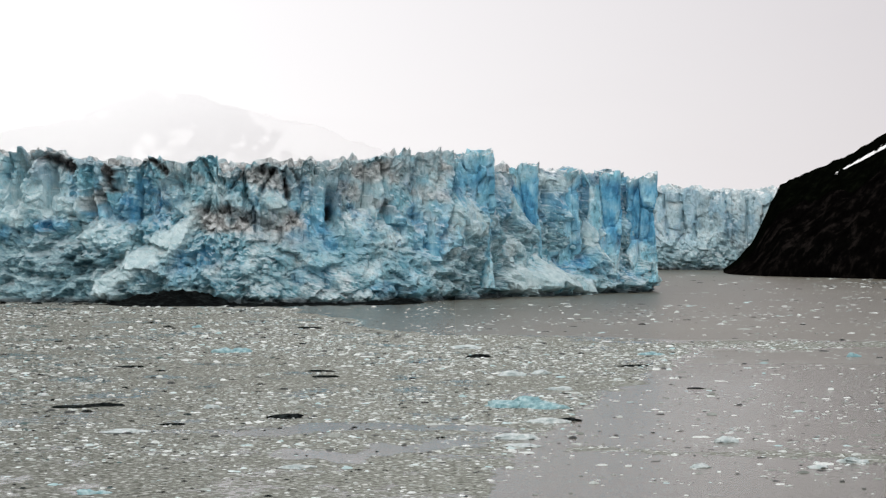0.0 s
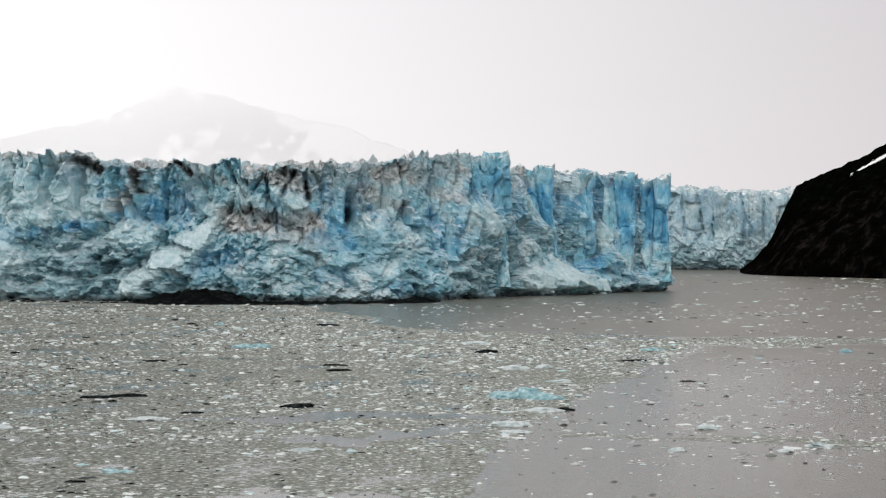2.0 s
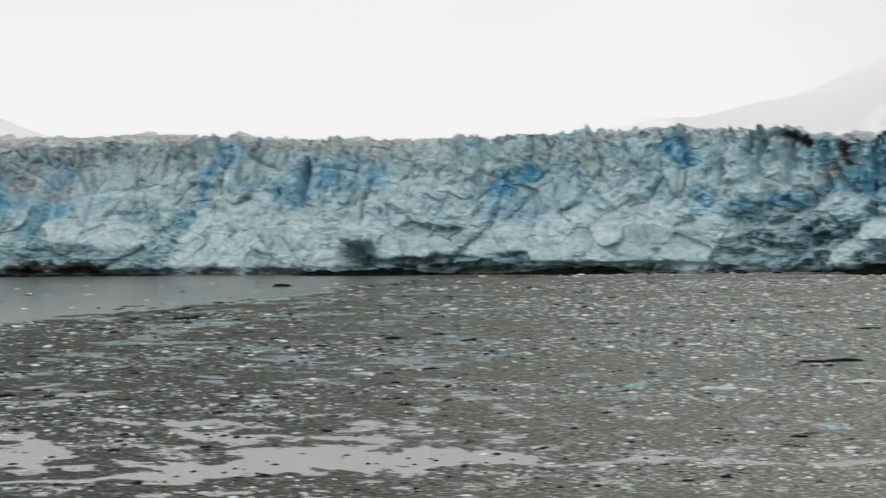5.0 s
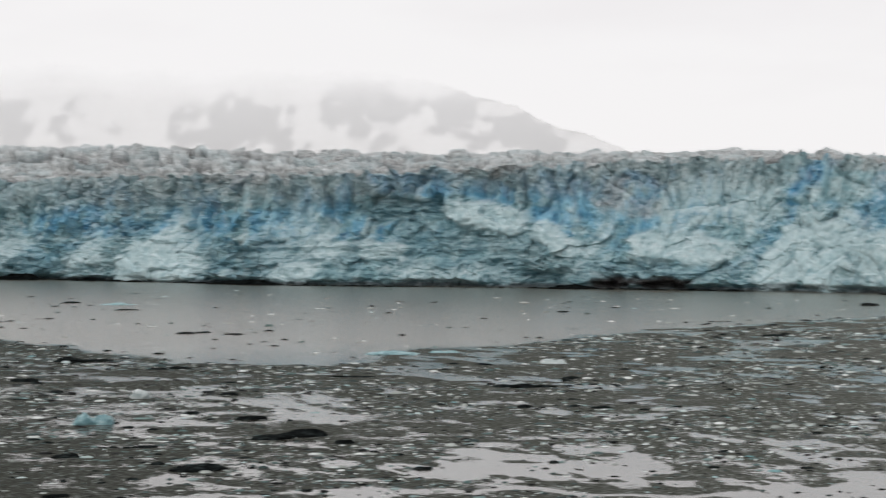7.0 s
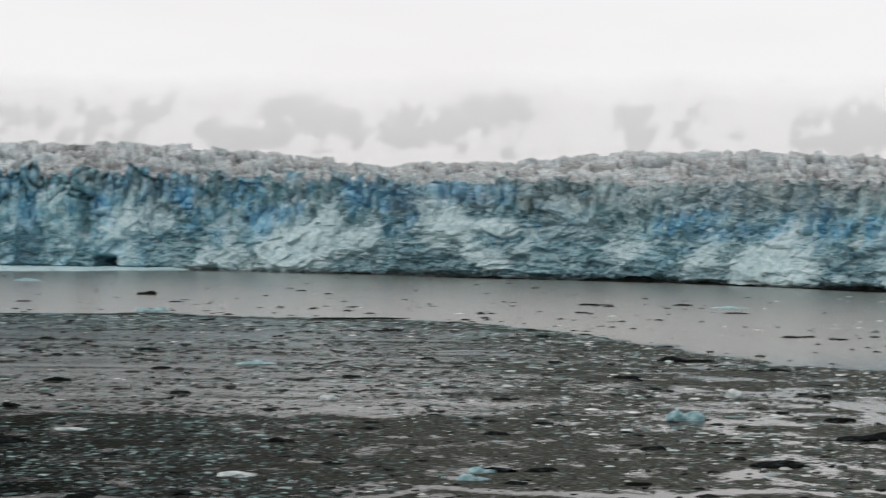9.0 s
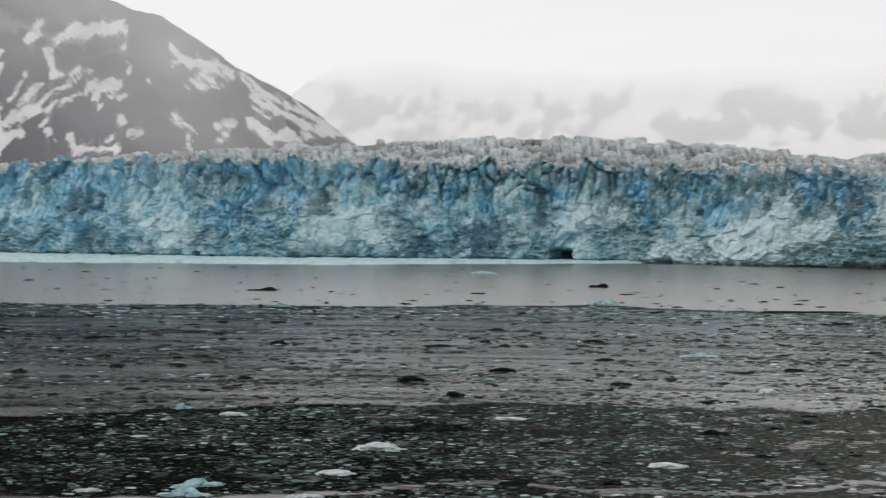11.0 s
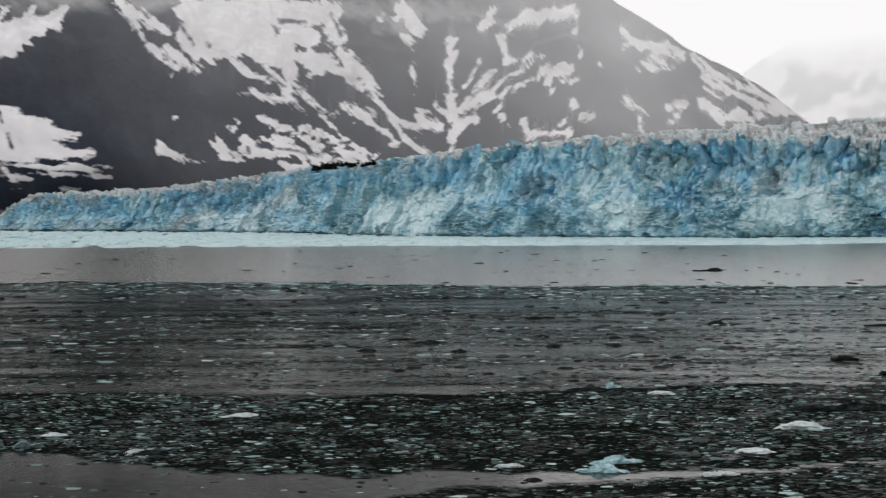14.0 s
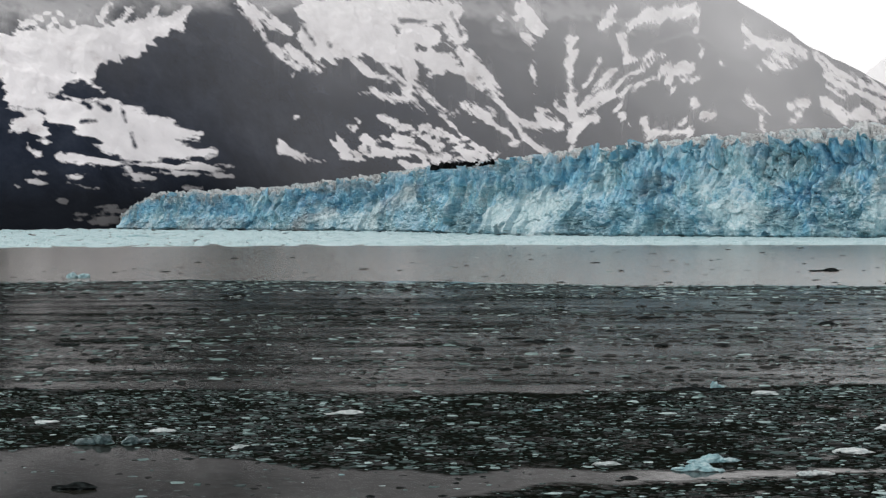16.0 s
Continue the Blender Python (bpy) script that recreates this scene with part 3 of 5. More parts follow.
TEAL_WEST_A = [(40.66, 24, 39.22, 13, 8.7, 0.5), (42.26, 50, 41.53, 49, 8.2, 0.4), (45.9, 5, 42.99, 4, 5.6, 0.7), (47.35, 27, 45.6, 23, 9.7, 0.7), (49.65, 47, 47.35, 43, 5.8, 1), (51.08, 27, 49.94, 23, 5.5, 1), (52.22, 10, 46.19, 5, 8.3, 1), (52.72, 8, 49.22, 6, 8.8, 1), (57.72, 14, 56.55, 19, 9.9, 0.7), (59.63, 4, 59.27, 3, 9.6, 1)]
TEAL_WEST_B = [(61.54, 26, 60.08, 22, 6.3, 0.7), (62.71, 12, 60.08, 13, 8.2, 0.7), (63.4, 33, 62.54, 16, 9.7, 0.9), (63.59, 36, 63.3, 26, 7.8, 0.9), (66.75, 10, 66.18, 15, 9.5, 0.8), (68.17, 14, 67.89, 14, 10.1, 0.8), (68.39, 16, 67.5, 10, 9.1, 0.8), (71.03, 19, 70.44, 10, 8.4, 0.8), (72.21, 27, 72.18, 24, 6.5, 0.8), (73.38, 13, 72.5, 8, 8.3, 1), (76.27, 7, 76, 21, 8.5, 0.9)]
POWDER_WEST_A = [(42.12, 12, 41.24, 9, 9.7, 1), (45.6, 23, 45.46, 21, 9.5, 0.5), (46.18, 59, 44.44, 50, 8, 0.4), (47.35, 43, 46.77, 43, 10.5, 0.4), (49.22, 39, 48.5, 35, 5.4, 0.9), (49.37, 19, 48.8, 11, 5.8, 0.8), (50.44, 39, 50.15, 39, 14.3, 0.9), (53.62, 22, 52.36, 27, 12.5, 0.8), (54.19, 18, 53.24, 34, 16.3, 1), (55.51, 10, 55.22, 8, 10.2, 0.6), (56.25, 11, 55.95, 9, 6.5, 0.7)]
POWDER_WEST_B = [(58.76, 37, 57.73, 42, 12.3, 0.7), (60.45, 56, 60.31, 55, 9.6, 0.6), (62.5, 41, 62.35, 38, 8.7, 0.6), (64.28, 31, 63.99, 30, 16.1, 0.8), (64.96, 25, 64.75, 25, 16.2, 0.9), (69.27, 21, 68.97, 21, 16.4, 0.8), (74.33, 14, 74.19, 13, 10.2, 0.7), (75, 19, 74.12, 16, 15.1, 0.8), (75.28, 18, 73.96, 32, 13.4, 0.9), (78.75, 16, 78.46, 20, 12.2, 0.7), (79.14, 11, 78.69, 13, 9.7, 0.6), (79.89, 13, 79.6, 13, 9.2, 0.6)]
GRIT_WEST = [(44.29, 64, 42.7, 57, 9.4, 0.5), (47.34, 83, 45.6, 74, 7.3, 0.8), (50.85, 80, 49.83, 78, 3.9, 0.8), (51.08, 82, 49.93, 81, 4.3, 0.8), (56.27, 80, 55.68, 78, 4.7, 0.6), (58.91, 66, 58.04, 66, 7.1, 0.6), (65.47, 50, 64.9, 55, 8.4, 0.9), (65.59, 65, 65, 53, 7.9, 0.9), (71.62, 43, 71.03, 53, 7.5, 0.7), (78.24, 30, 77.44, 52, 8.7, 1), (78.47, 18, 77.65, 54, 7.4, 0.9), (80.2, 11, 80.09, 14, 6.4, 1), (80.46, 7, 79.72, 23, 7.9, 1), (83.38, 10, 82.07, 7, 7, 0.6), (84.83, 6, 84.4, 5, 5.7, 0.9)]
BLUE = BLUE_EAST_A + BLUE_EAST_B + BLUE_MID_A + BLUE_MID_B + BLUE_WEST_A + BLUE_WEST_B
TEAL = TEAL_EAST + TEAL_MID + TEAL_WEST_A + TEAL_WEST_B
POWDER = POWDER_EAST + POWDER_MID + POWDER_WEST_A + POWDER_WEST_B
GRIT = GRIT_EAST + GRIT_MID + GRIT_WEST
BLACK = BLACK_EAST + BLACK_MID


def patches(rows, b, z, d, rag):
    """Strength from 0 to 1 of ragged patches on the face."""
    m = np.zeros(len(b))
    for b0, z0, b1, z1, r, a in rows:
        near = np.where(np.abs(b - (b0 + b1) / 2) < abs(b1 - b0) / 2 + math.degrees(4.5 * r / 950))[0]
        k = d[near] * -radians(1)
        u, du, h, dh = (b[near] - b0) * k, (b1 - b0) * k, z[near] - z0, z1 - z0
        f = np.clip((u * du + h * dh) / (du * du + dh * dh + 1e-6), 0, 1)
        q = np.hypot(u - f * du, h - f * dh) / r
        m[near] = np.maximum(m[near], a * step(1.55, 0.6, q + 2.4 * rag[near]))
    return m


# x and z of hollows in the face, half width, half height, depth
HOLLOWS = [
    (-1568, 3, 7, 7, 42), (-430, 46, 2.5, 11, 15), (-189, 54, 2.5, 11, 13), (-174, 50, 1.8, 11, 12), (-392, 7, 9, 8, 15), (-1720, 48, 3.5, 9, 18),
    (-2010, 50, 4.5, 8, 18), (-640, 5, 20, 5, 8), (72, 46, 2, 13, 16), (93, 48, 2, 11, 16), (-1585, 42, 3, 17, 13),
    (-46, 40, 2.5, 9, 10), (-142, 55, 3, 10, 10), (48, 1, 11, 10, -9), (-1880, 8, 6, 9, 12), (-1930, 8, 5, 8, 12), (-2110, 8, 5, 8, 12),
]


def glacier_sheet(owner, line, spacing, face_rows, tint, seed=0, hollows=(), ice=ICE, relief=1.0, marked=True):
    """The cliff and the broken ice behind it, as two parts of their owner."""
    s, q = resample(line, spacing)
    tang = np.gradient(q[:, :2], axis=0)
    k = np.ones(31) / 31
    tang = np.stack([np.convolve(np.pad(tang[:, j], 15, mode="edge"), k, "valid") for j in (0, 1)], 1)
    tang /= np.linalg.norm(tang, axis=1)[:, None]
    out = np.stack([-tang[:, 1], tang[:, 0]], 1)
    inland = q[:, :2] / np.linalg.norm(q[:, :2], axis=1)[:, None]
    inland = inland + np.outer(step(-60, 60, q[:, 0]), (-0.45, 0))
    inland /= np.linalg.norm(inland, axis=1)[:, None]
    n = len(s)
    col = np.stack([s / 15, np.zeros(n), np.zeros(n)], 1)
    crest, _, _ = facets(col, seed + 40, 1.2)
    crest2, _, _ = facets(col * 3.1, seed + 41, 1.2)
    crest3 = fbm(col * 9, 2, seed + 42) - 0.5
    lip = q[:, 2] + np.minimum(1, q[:, 2] / 50) * (5 * crest * (1 + 0.9 * step(-1250, -1400, q[:, 0])) + (2.4 * crest2 + 3.2 * crest3) * (1 + 0.8 * step(-1250, -1400, q[:, 0])))
    v = np.linspace(0, 1, face_rows)
    back = np.concatenate([[0.0, 0.8], 0.8 + np.cumsum(np.geomspace(1.2, 52, 50))])
    V, S = np.meshgrid(v, np.arange(n), indexing="ij")
    B, S2 = np.meshgrid(back, np.arange(n), indexing="ij")
    fz = -3 + V * (lip[S] + 3)
    bz = q[S2, 2] + (lip - q[:, 2])[S2] * np.exp(-B / 22) + (q[S2, 3] - q[S2, 2]) * step(0, 420, B) - 0.10 * np.clip(B - 460, 0, None)
    col_i = np.concatenate([S.ravel(), S2.ravel()])
    z = np.concatenate([fz.ravel(), bz.ravel()])
    w = np.concatenate([np.zeros(S.size), B.ravel()])
    face = np.concatenate([V.ravel(), np.ones(S2.size)])
    x0 = q[col_i, 0]
    bear = np.degrees(np.arctan2(EYE.x - q[:, 0], q[:, 1] - EYE.y))[col_i]
    dist = np.hypot(q[:, 0] - EYE.x, q[:, 1] - EYE.y)[col_i]
    on_top = step(0, 8, w)
    far = np.clip(dist / 1000, 1, 1.7)
    p = np.stack([s[col_i], z, w * 0.9], 1)
    ps = p / far[:, None]
    wob = np.stack([fbm(p / 16, 2, seed + k) - 0.5 for k in range(3)], 1) * 12
    big = fbm(p / (48, 34, 48), 4, seed + 60)
    mid = fbm(p / 13, 4, seed + 61)
    # how broken the ice is: shattered stretches beside calm slabs
    broken = step(0.40, 0.60, fbm((p + wob) / (75, 42, 75), 3, seed + 70))
    mottle = fbm((ps + 0.6 * wob) / (8, 9, 8), 4, seed + 73, 0.6)
    rag = fbm((ps + 0.5 * wob) / (7, 5.5, 7), 4, seed + 71, 0.62) - 0.5
    marks = [patches(m, bear, z, dist, rag) * (1 - on_top) if marked else np.zeros(len(z)) for m in (POWDER, BLUE, TEAL, GRIT, BLACK)]
    m_powder, m_blue, m_teal, m_grit, m_black = marks
    chute = fbm((p + wob + np.outer(z, (0.5, 0, 0))) / (38, 60, 38), 3, seed + 64)
    powder = step(0.60, 0.70, chute) * step(0.95, 0.75, face) * step(0.02, 0.12, face) * (0.7 - 0.35 * step(-1350, -1600, x0))
    powder = np.maximum(powder * (1 - m_teal) * (1 - m_blue), m_powder)
    grey = step(-330, -520, x0)
    pale_slab = step(-480, -420, x0) * step(-165, -235, x0) * (1 - on_top)
    powder = np.maximum(powder, pale_slab * (0.35 + 0.4 * step(0.40, 0.58, big)) * (1 - m_blue) * (1 - m_teal) * (1 - m_black) * (1 - 0.6 * m_grit))
    upper = step(0.42, 0.66, face + 0.5 * (big - 0.5)) * (1 - 0.8 * m_powder) * (1 - m_teal)
    upper = np.maximum(upper, 0.8 * m_blue)
    hA, cA, eA = facets((p + wob * 0.5) / (13, 36, 13), seed + 1, 1.3)
    hB, cB, eB = facets((p + wob * 0.4) / (4.6, 12, 5), seed + 11, 1.5)
    hC, cC, eC = facets((p + wob) / (18, 12, 16), seed + 15, 1.6)
    hD, cD, eD = facets((p + wob) / (6, 4.5, 6), seed + 17, 1.5)
    h3, c3, e3 = facets(p / (2.4, 2.6, 2.6), seed + 21, 1.6)
    slope = fbm(p / (60, 34, 60), 3, seed + 5) - 0.5
    shelf = fbm((p + wob) / (24, 9, 24), 3, seed + 72, 0.6) - 0.5
    lumps = fbm((p + 1.5 * wob) / (10, 8, 10), 5, seed + 74, 0.6) - 0.5
    bed = 1 - np.abs(2 * smooth_noise(np.column_stack([p[:, 0] / 80, (z + 16 * big) / 5.0, p[:, 2] / 30]), seed + 6) - 1)
    bed2 = 1 - np.abs(2 * smooth_noise(np.column_stack([p[:, 0] / 30, (z + 10 * big) / 1.9, p[:, 2] / 30]), seed + 7) - 1)
    slab = step(-680, -580, x0) * step(-190, -300, x0)
    hS, cS, eS = facets((p + wob * 0.3) / (34, 60, 34), seed + 27, 1.6)
    block = step(-25, 5, x0)
    hP, cP, eP = facets((p + wob * 0.3) / (21, 70, 21), seed + 28, 1.1)
    hT, cT, eT = facets(np.stack([s[col_i] / 21 + 0.6 * big, z * 0, w / 11 + 0.5 * big], 1), seed + 31, 0.7)
    calm = (1 - 0.6 * step(50, 420, w)) * (1 - 0.4 * step(-420, -560, x0))
    rough = (1 - 0.85 * powder) * (0.45 + 0.75 * broken)
    seracs = 7.5 * hA + 3.2 * hB * (0.5 + 0.7 * broken)
    rubble = (4.8 - 1.6 * grey) * hC + (3.4 - 1.2 * grey) * hD * rough + (6.0 - 4.0 * grey) * shelf * (1 - 0.75 * powder) * (1 - 0.6 * block) + (0.6 + 2.6 * m_teal) * bed + (7 + 3 * grey) * lumps * (1 - 0.7 * powder) + 1.6 * m_teal * bed2
    push = upper * seracs + (1 - upper) * rubble + 2.1 * h3 * rough + 20 * slope + 4 * m_powder - 5.5 * m_teal - 2.0 * m_blue - 2.5 * m_black
    crack = upper * ((1 - step(0.0, 0.12, eA)) * 5.0 * (0.35 + 0.8 * broken) + (1 - step(0, 0.12, eB)) * 1.4 * broken) + (1 - upper) * rough * (1 - step(0, 0.10, eC)) * 0.6
    push = push * (1 - 0.45 * slab * (1 - on_top) * (1 - m_teal)) + slab * 3.5 * hS
    crack = crack * (1 - 0.6 * slab) * (1 + 0.9 * step(-1350, -1600, x0)) + slab * 1.2 * (1 - step(0, 0.05, eS)) * (1 - on_top)
    soft = step(-1350, -1600, x0) * (1 - on_top)
    push = push + soft * 8 * hS
    high = block * step(0.30, 0.5, face) * (1 - on_top)
    push = push * (1 - 0.3 * high) + high * 7 * hP
    crack = crack * (1 - 0.5 * high) + high * 4.5 * (1 - step(0, 0.09, eP))
    full = np.minimum(1, 0.2 + lip[col_i] / 60) * relief
    off = np.where(on_top > 0, -9.0, (12 - 10 * step(-40, 30, x0)) * (1 - face) ** 2 - 9 * face)
    outward = off + (push - crack) * (1 - 0.6 * on_top) * full
    # the sea has cut a notch at the water's edge
    outward -= (2.5 + 3.5 * step(0.45, 0.6, big)) * step(4.2, 1.6, z + 5 * rag) * (1 - 0.9 * m_powder) * (1 - on_top)
    for hx, hz, hw, hh, dep in hollows:
        outward -= dep * np.exp(-np.clip(((x0 - hx) / hw) ** 4 + ((z - hz) / hh) ** 4, 0, 50)) * (1 - on_top)
    hU = np.where(w > 0.5, (4.2 * hA + 1.5 * hB + 0.6 * h3) * calm + 5.0 * hT * step(4, 30, w) * (1 + 0.7 * step(60, 220, w)), 0)
    hU = hU - (3.5 + 3.0 * step(-1150, -1350, x0)) * (1 - step(0, 0.16, eT)) * step(6, 24, w) * step(460, 380, w)
    up = (hU - 0.9 * crack * calm) * on_top + step(0.8, 1, face) * (1 - on_top) * (1.0 * hB)
    xy = q[col_i, :2] + out[col_i] * outward[:, None] + inland[col_i] * w[:, None]
    pts = np.column_stack([xy, z + up])
    # colour fields
    band = step(0.30, 0.55, face) * step(0.98, 0.80, face)
    blue = step(0.50, 0.60, big) * step(0.35, 0.6, np.where(upper > 0.5, cB, cD)) * (0.25 + 0.45 * band)
    blue = np.maximum(blue, step(0.78, 0.88, cA) * step(0.42, 0.52, mid) * upper * 0.6) * (1 - 0.8 * on_top)
    blue = np.maximum(blue, (0.14 + 0.36 * soft - 0.1 * slab) * step(0.50, 0.60, mottle) * (1 - on_top) * (1 - 0.5 * powder))
    blue = np.maximum(blue * (1 - m_powder), m_blue * (0.5 + 0.5 * step(0.2, 0.5, cB)))
    wet = step(0.46, 0.14, face + 0.7 * (big - 0.5)) * step(0.42, 0.56, mid + 0.2 * (cC - 0.5)) * 0.6 * (1 - powder)
    wet = np.maximum(wet, 0.5 * step(0.47, 0.39, mottle) * (1 - powder) * (1 - on_top) * step(0.85, 0.65, face))
    # dark teal follows the pushed-in hollows and a ragged strip by the water
    wet = np.maximum(wet, m_teal * (0.6 + 0.4 * step(0.3, 0.6, bed)))
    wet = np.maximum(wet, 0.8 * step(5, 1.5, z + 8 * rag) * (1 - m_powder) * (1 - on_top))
    grime = fbm(p / (22, 14, 22), 4, seed + 62)
    drift = fbm(np.stack([s[col_i], w, w * 0], 1) / (34, 26, 1), 4, seed + 63)
    # snow dust on upward faces, also stands for the sky's light on them
    lit_dust = (0.35 + 0.65 * step(0.42, 0.58, grime)) * (1 - 0.6 * m_teal) * (1 - on_top) * (0.5 - 0.25 * grey)
    dirt = step(0.46, 0.60, grime) * 0.5 * step(0.70, 0.97, face) * (1 - on_top) + on_top * (0.65 + 0.3 * step(0.40, 0.54, grime))
    dirt = np.maximum(dirt, m_grit * (0.55 + 0.45 * step(0.36, 0.55, mid)) * (1 - 0.45 * step(-1350, -1600, x0)))
    dirt = np.maximum(dirt, 0.42 * step(-420, -560, x0) * step(-1450, -1250, x0) * step(0.70, 0.86, face + 0.3 * (big - 0.5)) * (1 - on_top))
    snow = np.maximum(step(0.42, 0.52, drift) * step(0.56, 0.62, cT) * step(4, 20, w) * (0.8 - 0.25 * grey), np.maximum(lit_dust, powder))
    clean = 0.55 * step(-1400, -1800, x0) + 0.25 * step(-480, -330, x0) + 0.35 * step(-330, -200, x0)
    # black patches, and a ragged black strip along the water's edge
    m_black = np.maximum(m_black, 0.85 * step(2.8, 0.9, z + 4 * rag) * (1 - 0.8 * m_powder) * (1 - on_top))
    black_share = np.maximum(0.6 * step(0.40, 0.28, cT) * on_top * step(-420, -520, x0), m_black)
    blue, wet, dirt, snow = tint(x0, z, face, w, big, mid, cA, cB, blue, wet, dirt, snow)
    fields = dict(blue=np.clip(blue, 0, 1), wet=np.clip(wet, 0, 1), dirt=np.clip(dirt, 0, 1), snow=np.clip(snow, 0, 1), clean=clean, black_share=np.clip(black_share, 0, 1), powder=np.clip(powder, 0, 1))
    cut = S.size
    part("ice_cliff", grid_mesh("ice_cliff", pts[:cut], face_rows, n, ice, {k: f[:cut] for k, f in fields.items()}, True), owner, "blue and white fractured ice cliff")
    part("crevassed_top", grid_mesh("crevassed_top", pts[cut:], len(back), n, ice, {k: f[cut:] for k, f in fields.items()}, True), owner, "broken icy plateau with snow and grit")


def front_tint(x, z, face, w, big, mid, c1, c2, blue, wet, dirt, snow):
    tower = step(-6, 30, x)
    blue = np.maximum(blue, tower * step(26, 36, z) * step(0.2, 0.45, c2) * step(0.40, 0.5, big + 0.1) * 0.7)
    blue = np.maximum(blue, step(-1750, -1950, x) * step(0.42, 0.52, 0.6 * big + 0.4 * mid) * 0.45 * (w < 1))
    dirt = dirt * (1 - 0.5 * step(-1000, -1250, x) * (w < 1) * (z > 60))
    snow = np.maximum(snow, 0.95 * step(-10, 10, x) * (w > 0.5) * (w < 90))
    snow = snow * (1 - 0.25 * step(-1350, -1650, x) * (w > 1)) * (1 - 0.5 * step(-1250, -1450, x) * (w > 0.3) * (w < 45))
    return blue, wet, dirt, snow


glacier = thing("glacier", "crevassed blue-white tidewater glacier with an ice cliff at the water", "glacier")
glacier_sheet(glacier, FRONT + FRONT_LEFT, lambda s: 1.0 if s < 2000 else 1.45, 84, front_tint, 3, HOLLOWS)

FAR_FRONT = [(330, 1600, 56, 62), (270, 1612, 57, 64), (225, 1622, 56, 64), (190, 1630, 58, 66), (160, 1640, 57, 66), (120, 1650, 58, 66), (60, 1660, 58, 66)]


def far_tint(x, z, face, w, big, mid, c1, c2, blue, wet, dirt, snow):
    wet = np.maximum(wet, step(20, 8, z) * 0.85)
    snow = np.maximum(snow, step(2, 12, w))
    return blue * 0.6, wet * 0.9, np.maximum(dirt * 0.3, 0.15 * step(0.5, 0.6, big) * (w < 1)), snow


far_glacier = thing("glacier", "pale distant tidewater glacier front with snowy top", "glacier")
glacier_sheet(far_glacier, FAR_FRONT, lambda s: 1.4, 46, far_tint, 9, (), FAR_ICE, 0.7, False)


# ---- towers of blue ice that stand out of the cliff ----
def tower(b, d, width, depth, low, top, blue, seed):
    rows, cols = 60, 80
    V, A = np.meshgrid(np.linspace(0, 1, rows), np.linspace(0, 2 * np.pi, cols), indexing="ij")
    c, s = np.cos(A + 0.25 * np.sin(seed)), np.sin(A + 0.25 * np.sin(seed))
    shape = (np.abs(c) ** 9 + np.abs(s) ** 9) ** (-1 / 9)
    cap = 1 - 0.96 * (np.clip(V - 0.88, 0, None) / 0.12) ** 1.4
    lx, ly = c * shape * width / 2 * cap * (1.08 - 0.12 * V), s * shape * depth / 2 * cap * (1.08 - 0.12 * V)
    z = low + (top - low) * np.minimum(V / 0.88, 1)
    p = np.stack([lx.ravel() + seed * 31, z.ravel(), ly.ravel()], 1)
    hA, cA, eA = facets(p / (9, 34, 9), seed, 1.4)
    hB, cB, eB = facets(p / (2.8, 6, 2.8), seed + 5, 1.3)
    push = 1 + (3.6 * hA + 0.7 * hB - 1.2 * (1 - step(0, 0.08, eA))) / (width / 2)
    a = math.radians(b)
    x = -math.sin(a) * d + math.cos(a) * lx.ravel() * push - math.sin(a) * ly.ravel() * push
    y = math.cos(a) * d + math.sin(a) * lx.ravel() * push + math.cos(a) * ly.ravel() * push
    tip = step(0.80, 0.9, V.ravel())
    z = z.ravel() + tip * (6.5 * hA + 3 * hB)
    mid = fbm(p / 8, 3, seed + 9)
    f = dict(blue=blue * step(0.25, 0.55, mid + 0.4 * (cA - 0.4)) * (1 - tip) * step(14, 30, z), wet=tip * 0, dirt=tip * 0.3 * step(0.5, 0.6, mid), snow=tip * step(0.34, 0.42, mid), clean=tip * 0 + 1, black_share=tip * 0, powder=tip * 0)
    part("ice_tower", grid_mesh("ice_tower", np.column_stack([x, y, z]), rows, cols, ICE, f, True), glacier, "blue ice tower with a snowy head")


for k, (b, d, width, depth, low, top, blue) in enumerate((
        (-0.75, 1006, 18, 24, 5, 63, 0.6), (-2.05, 1051, 13, 20, 5, 59, 1.0), (-3.05, 1071, 15, 20, 5, 55, 0.75), (-4.1, 1090, 16, 20, 5, 56, 1.0),
        (-5.1, 1104, 13, 18, 5, 55, 1.0), (0.4, 990, 12, 14, 30, 59, 0.2))):
    tower(b, d, width, depth, low, top, blue, k + 3)


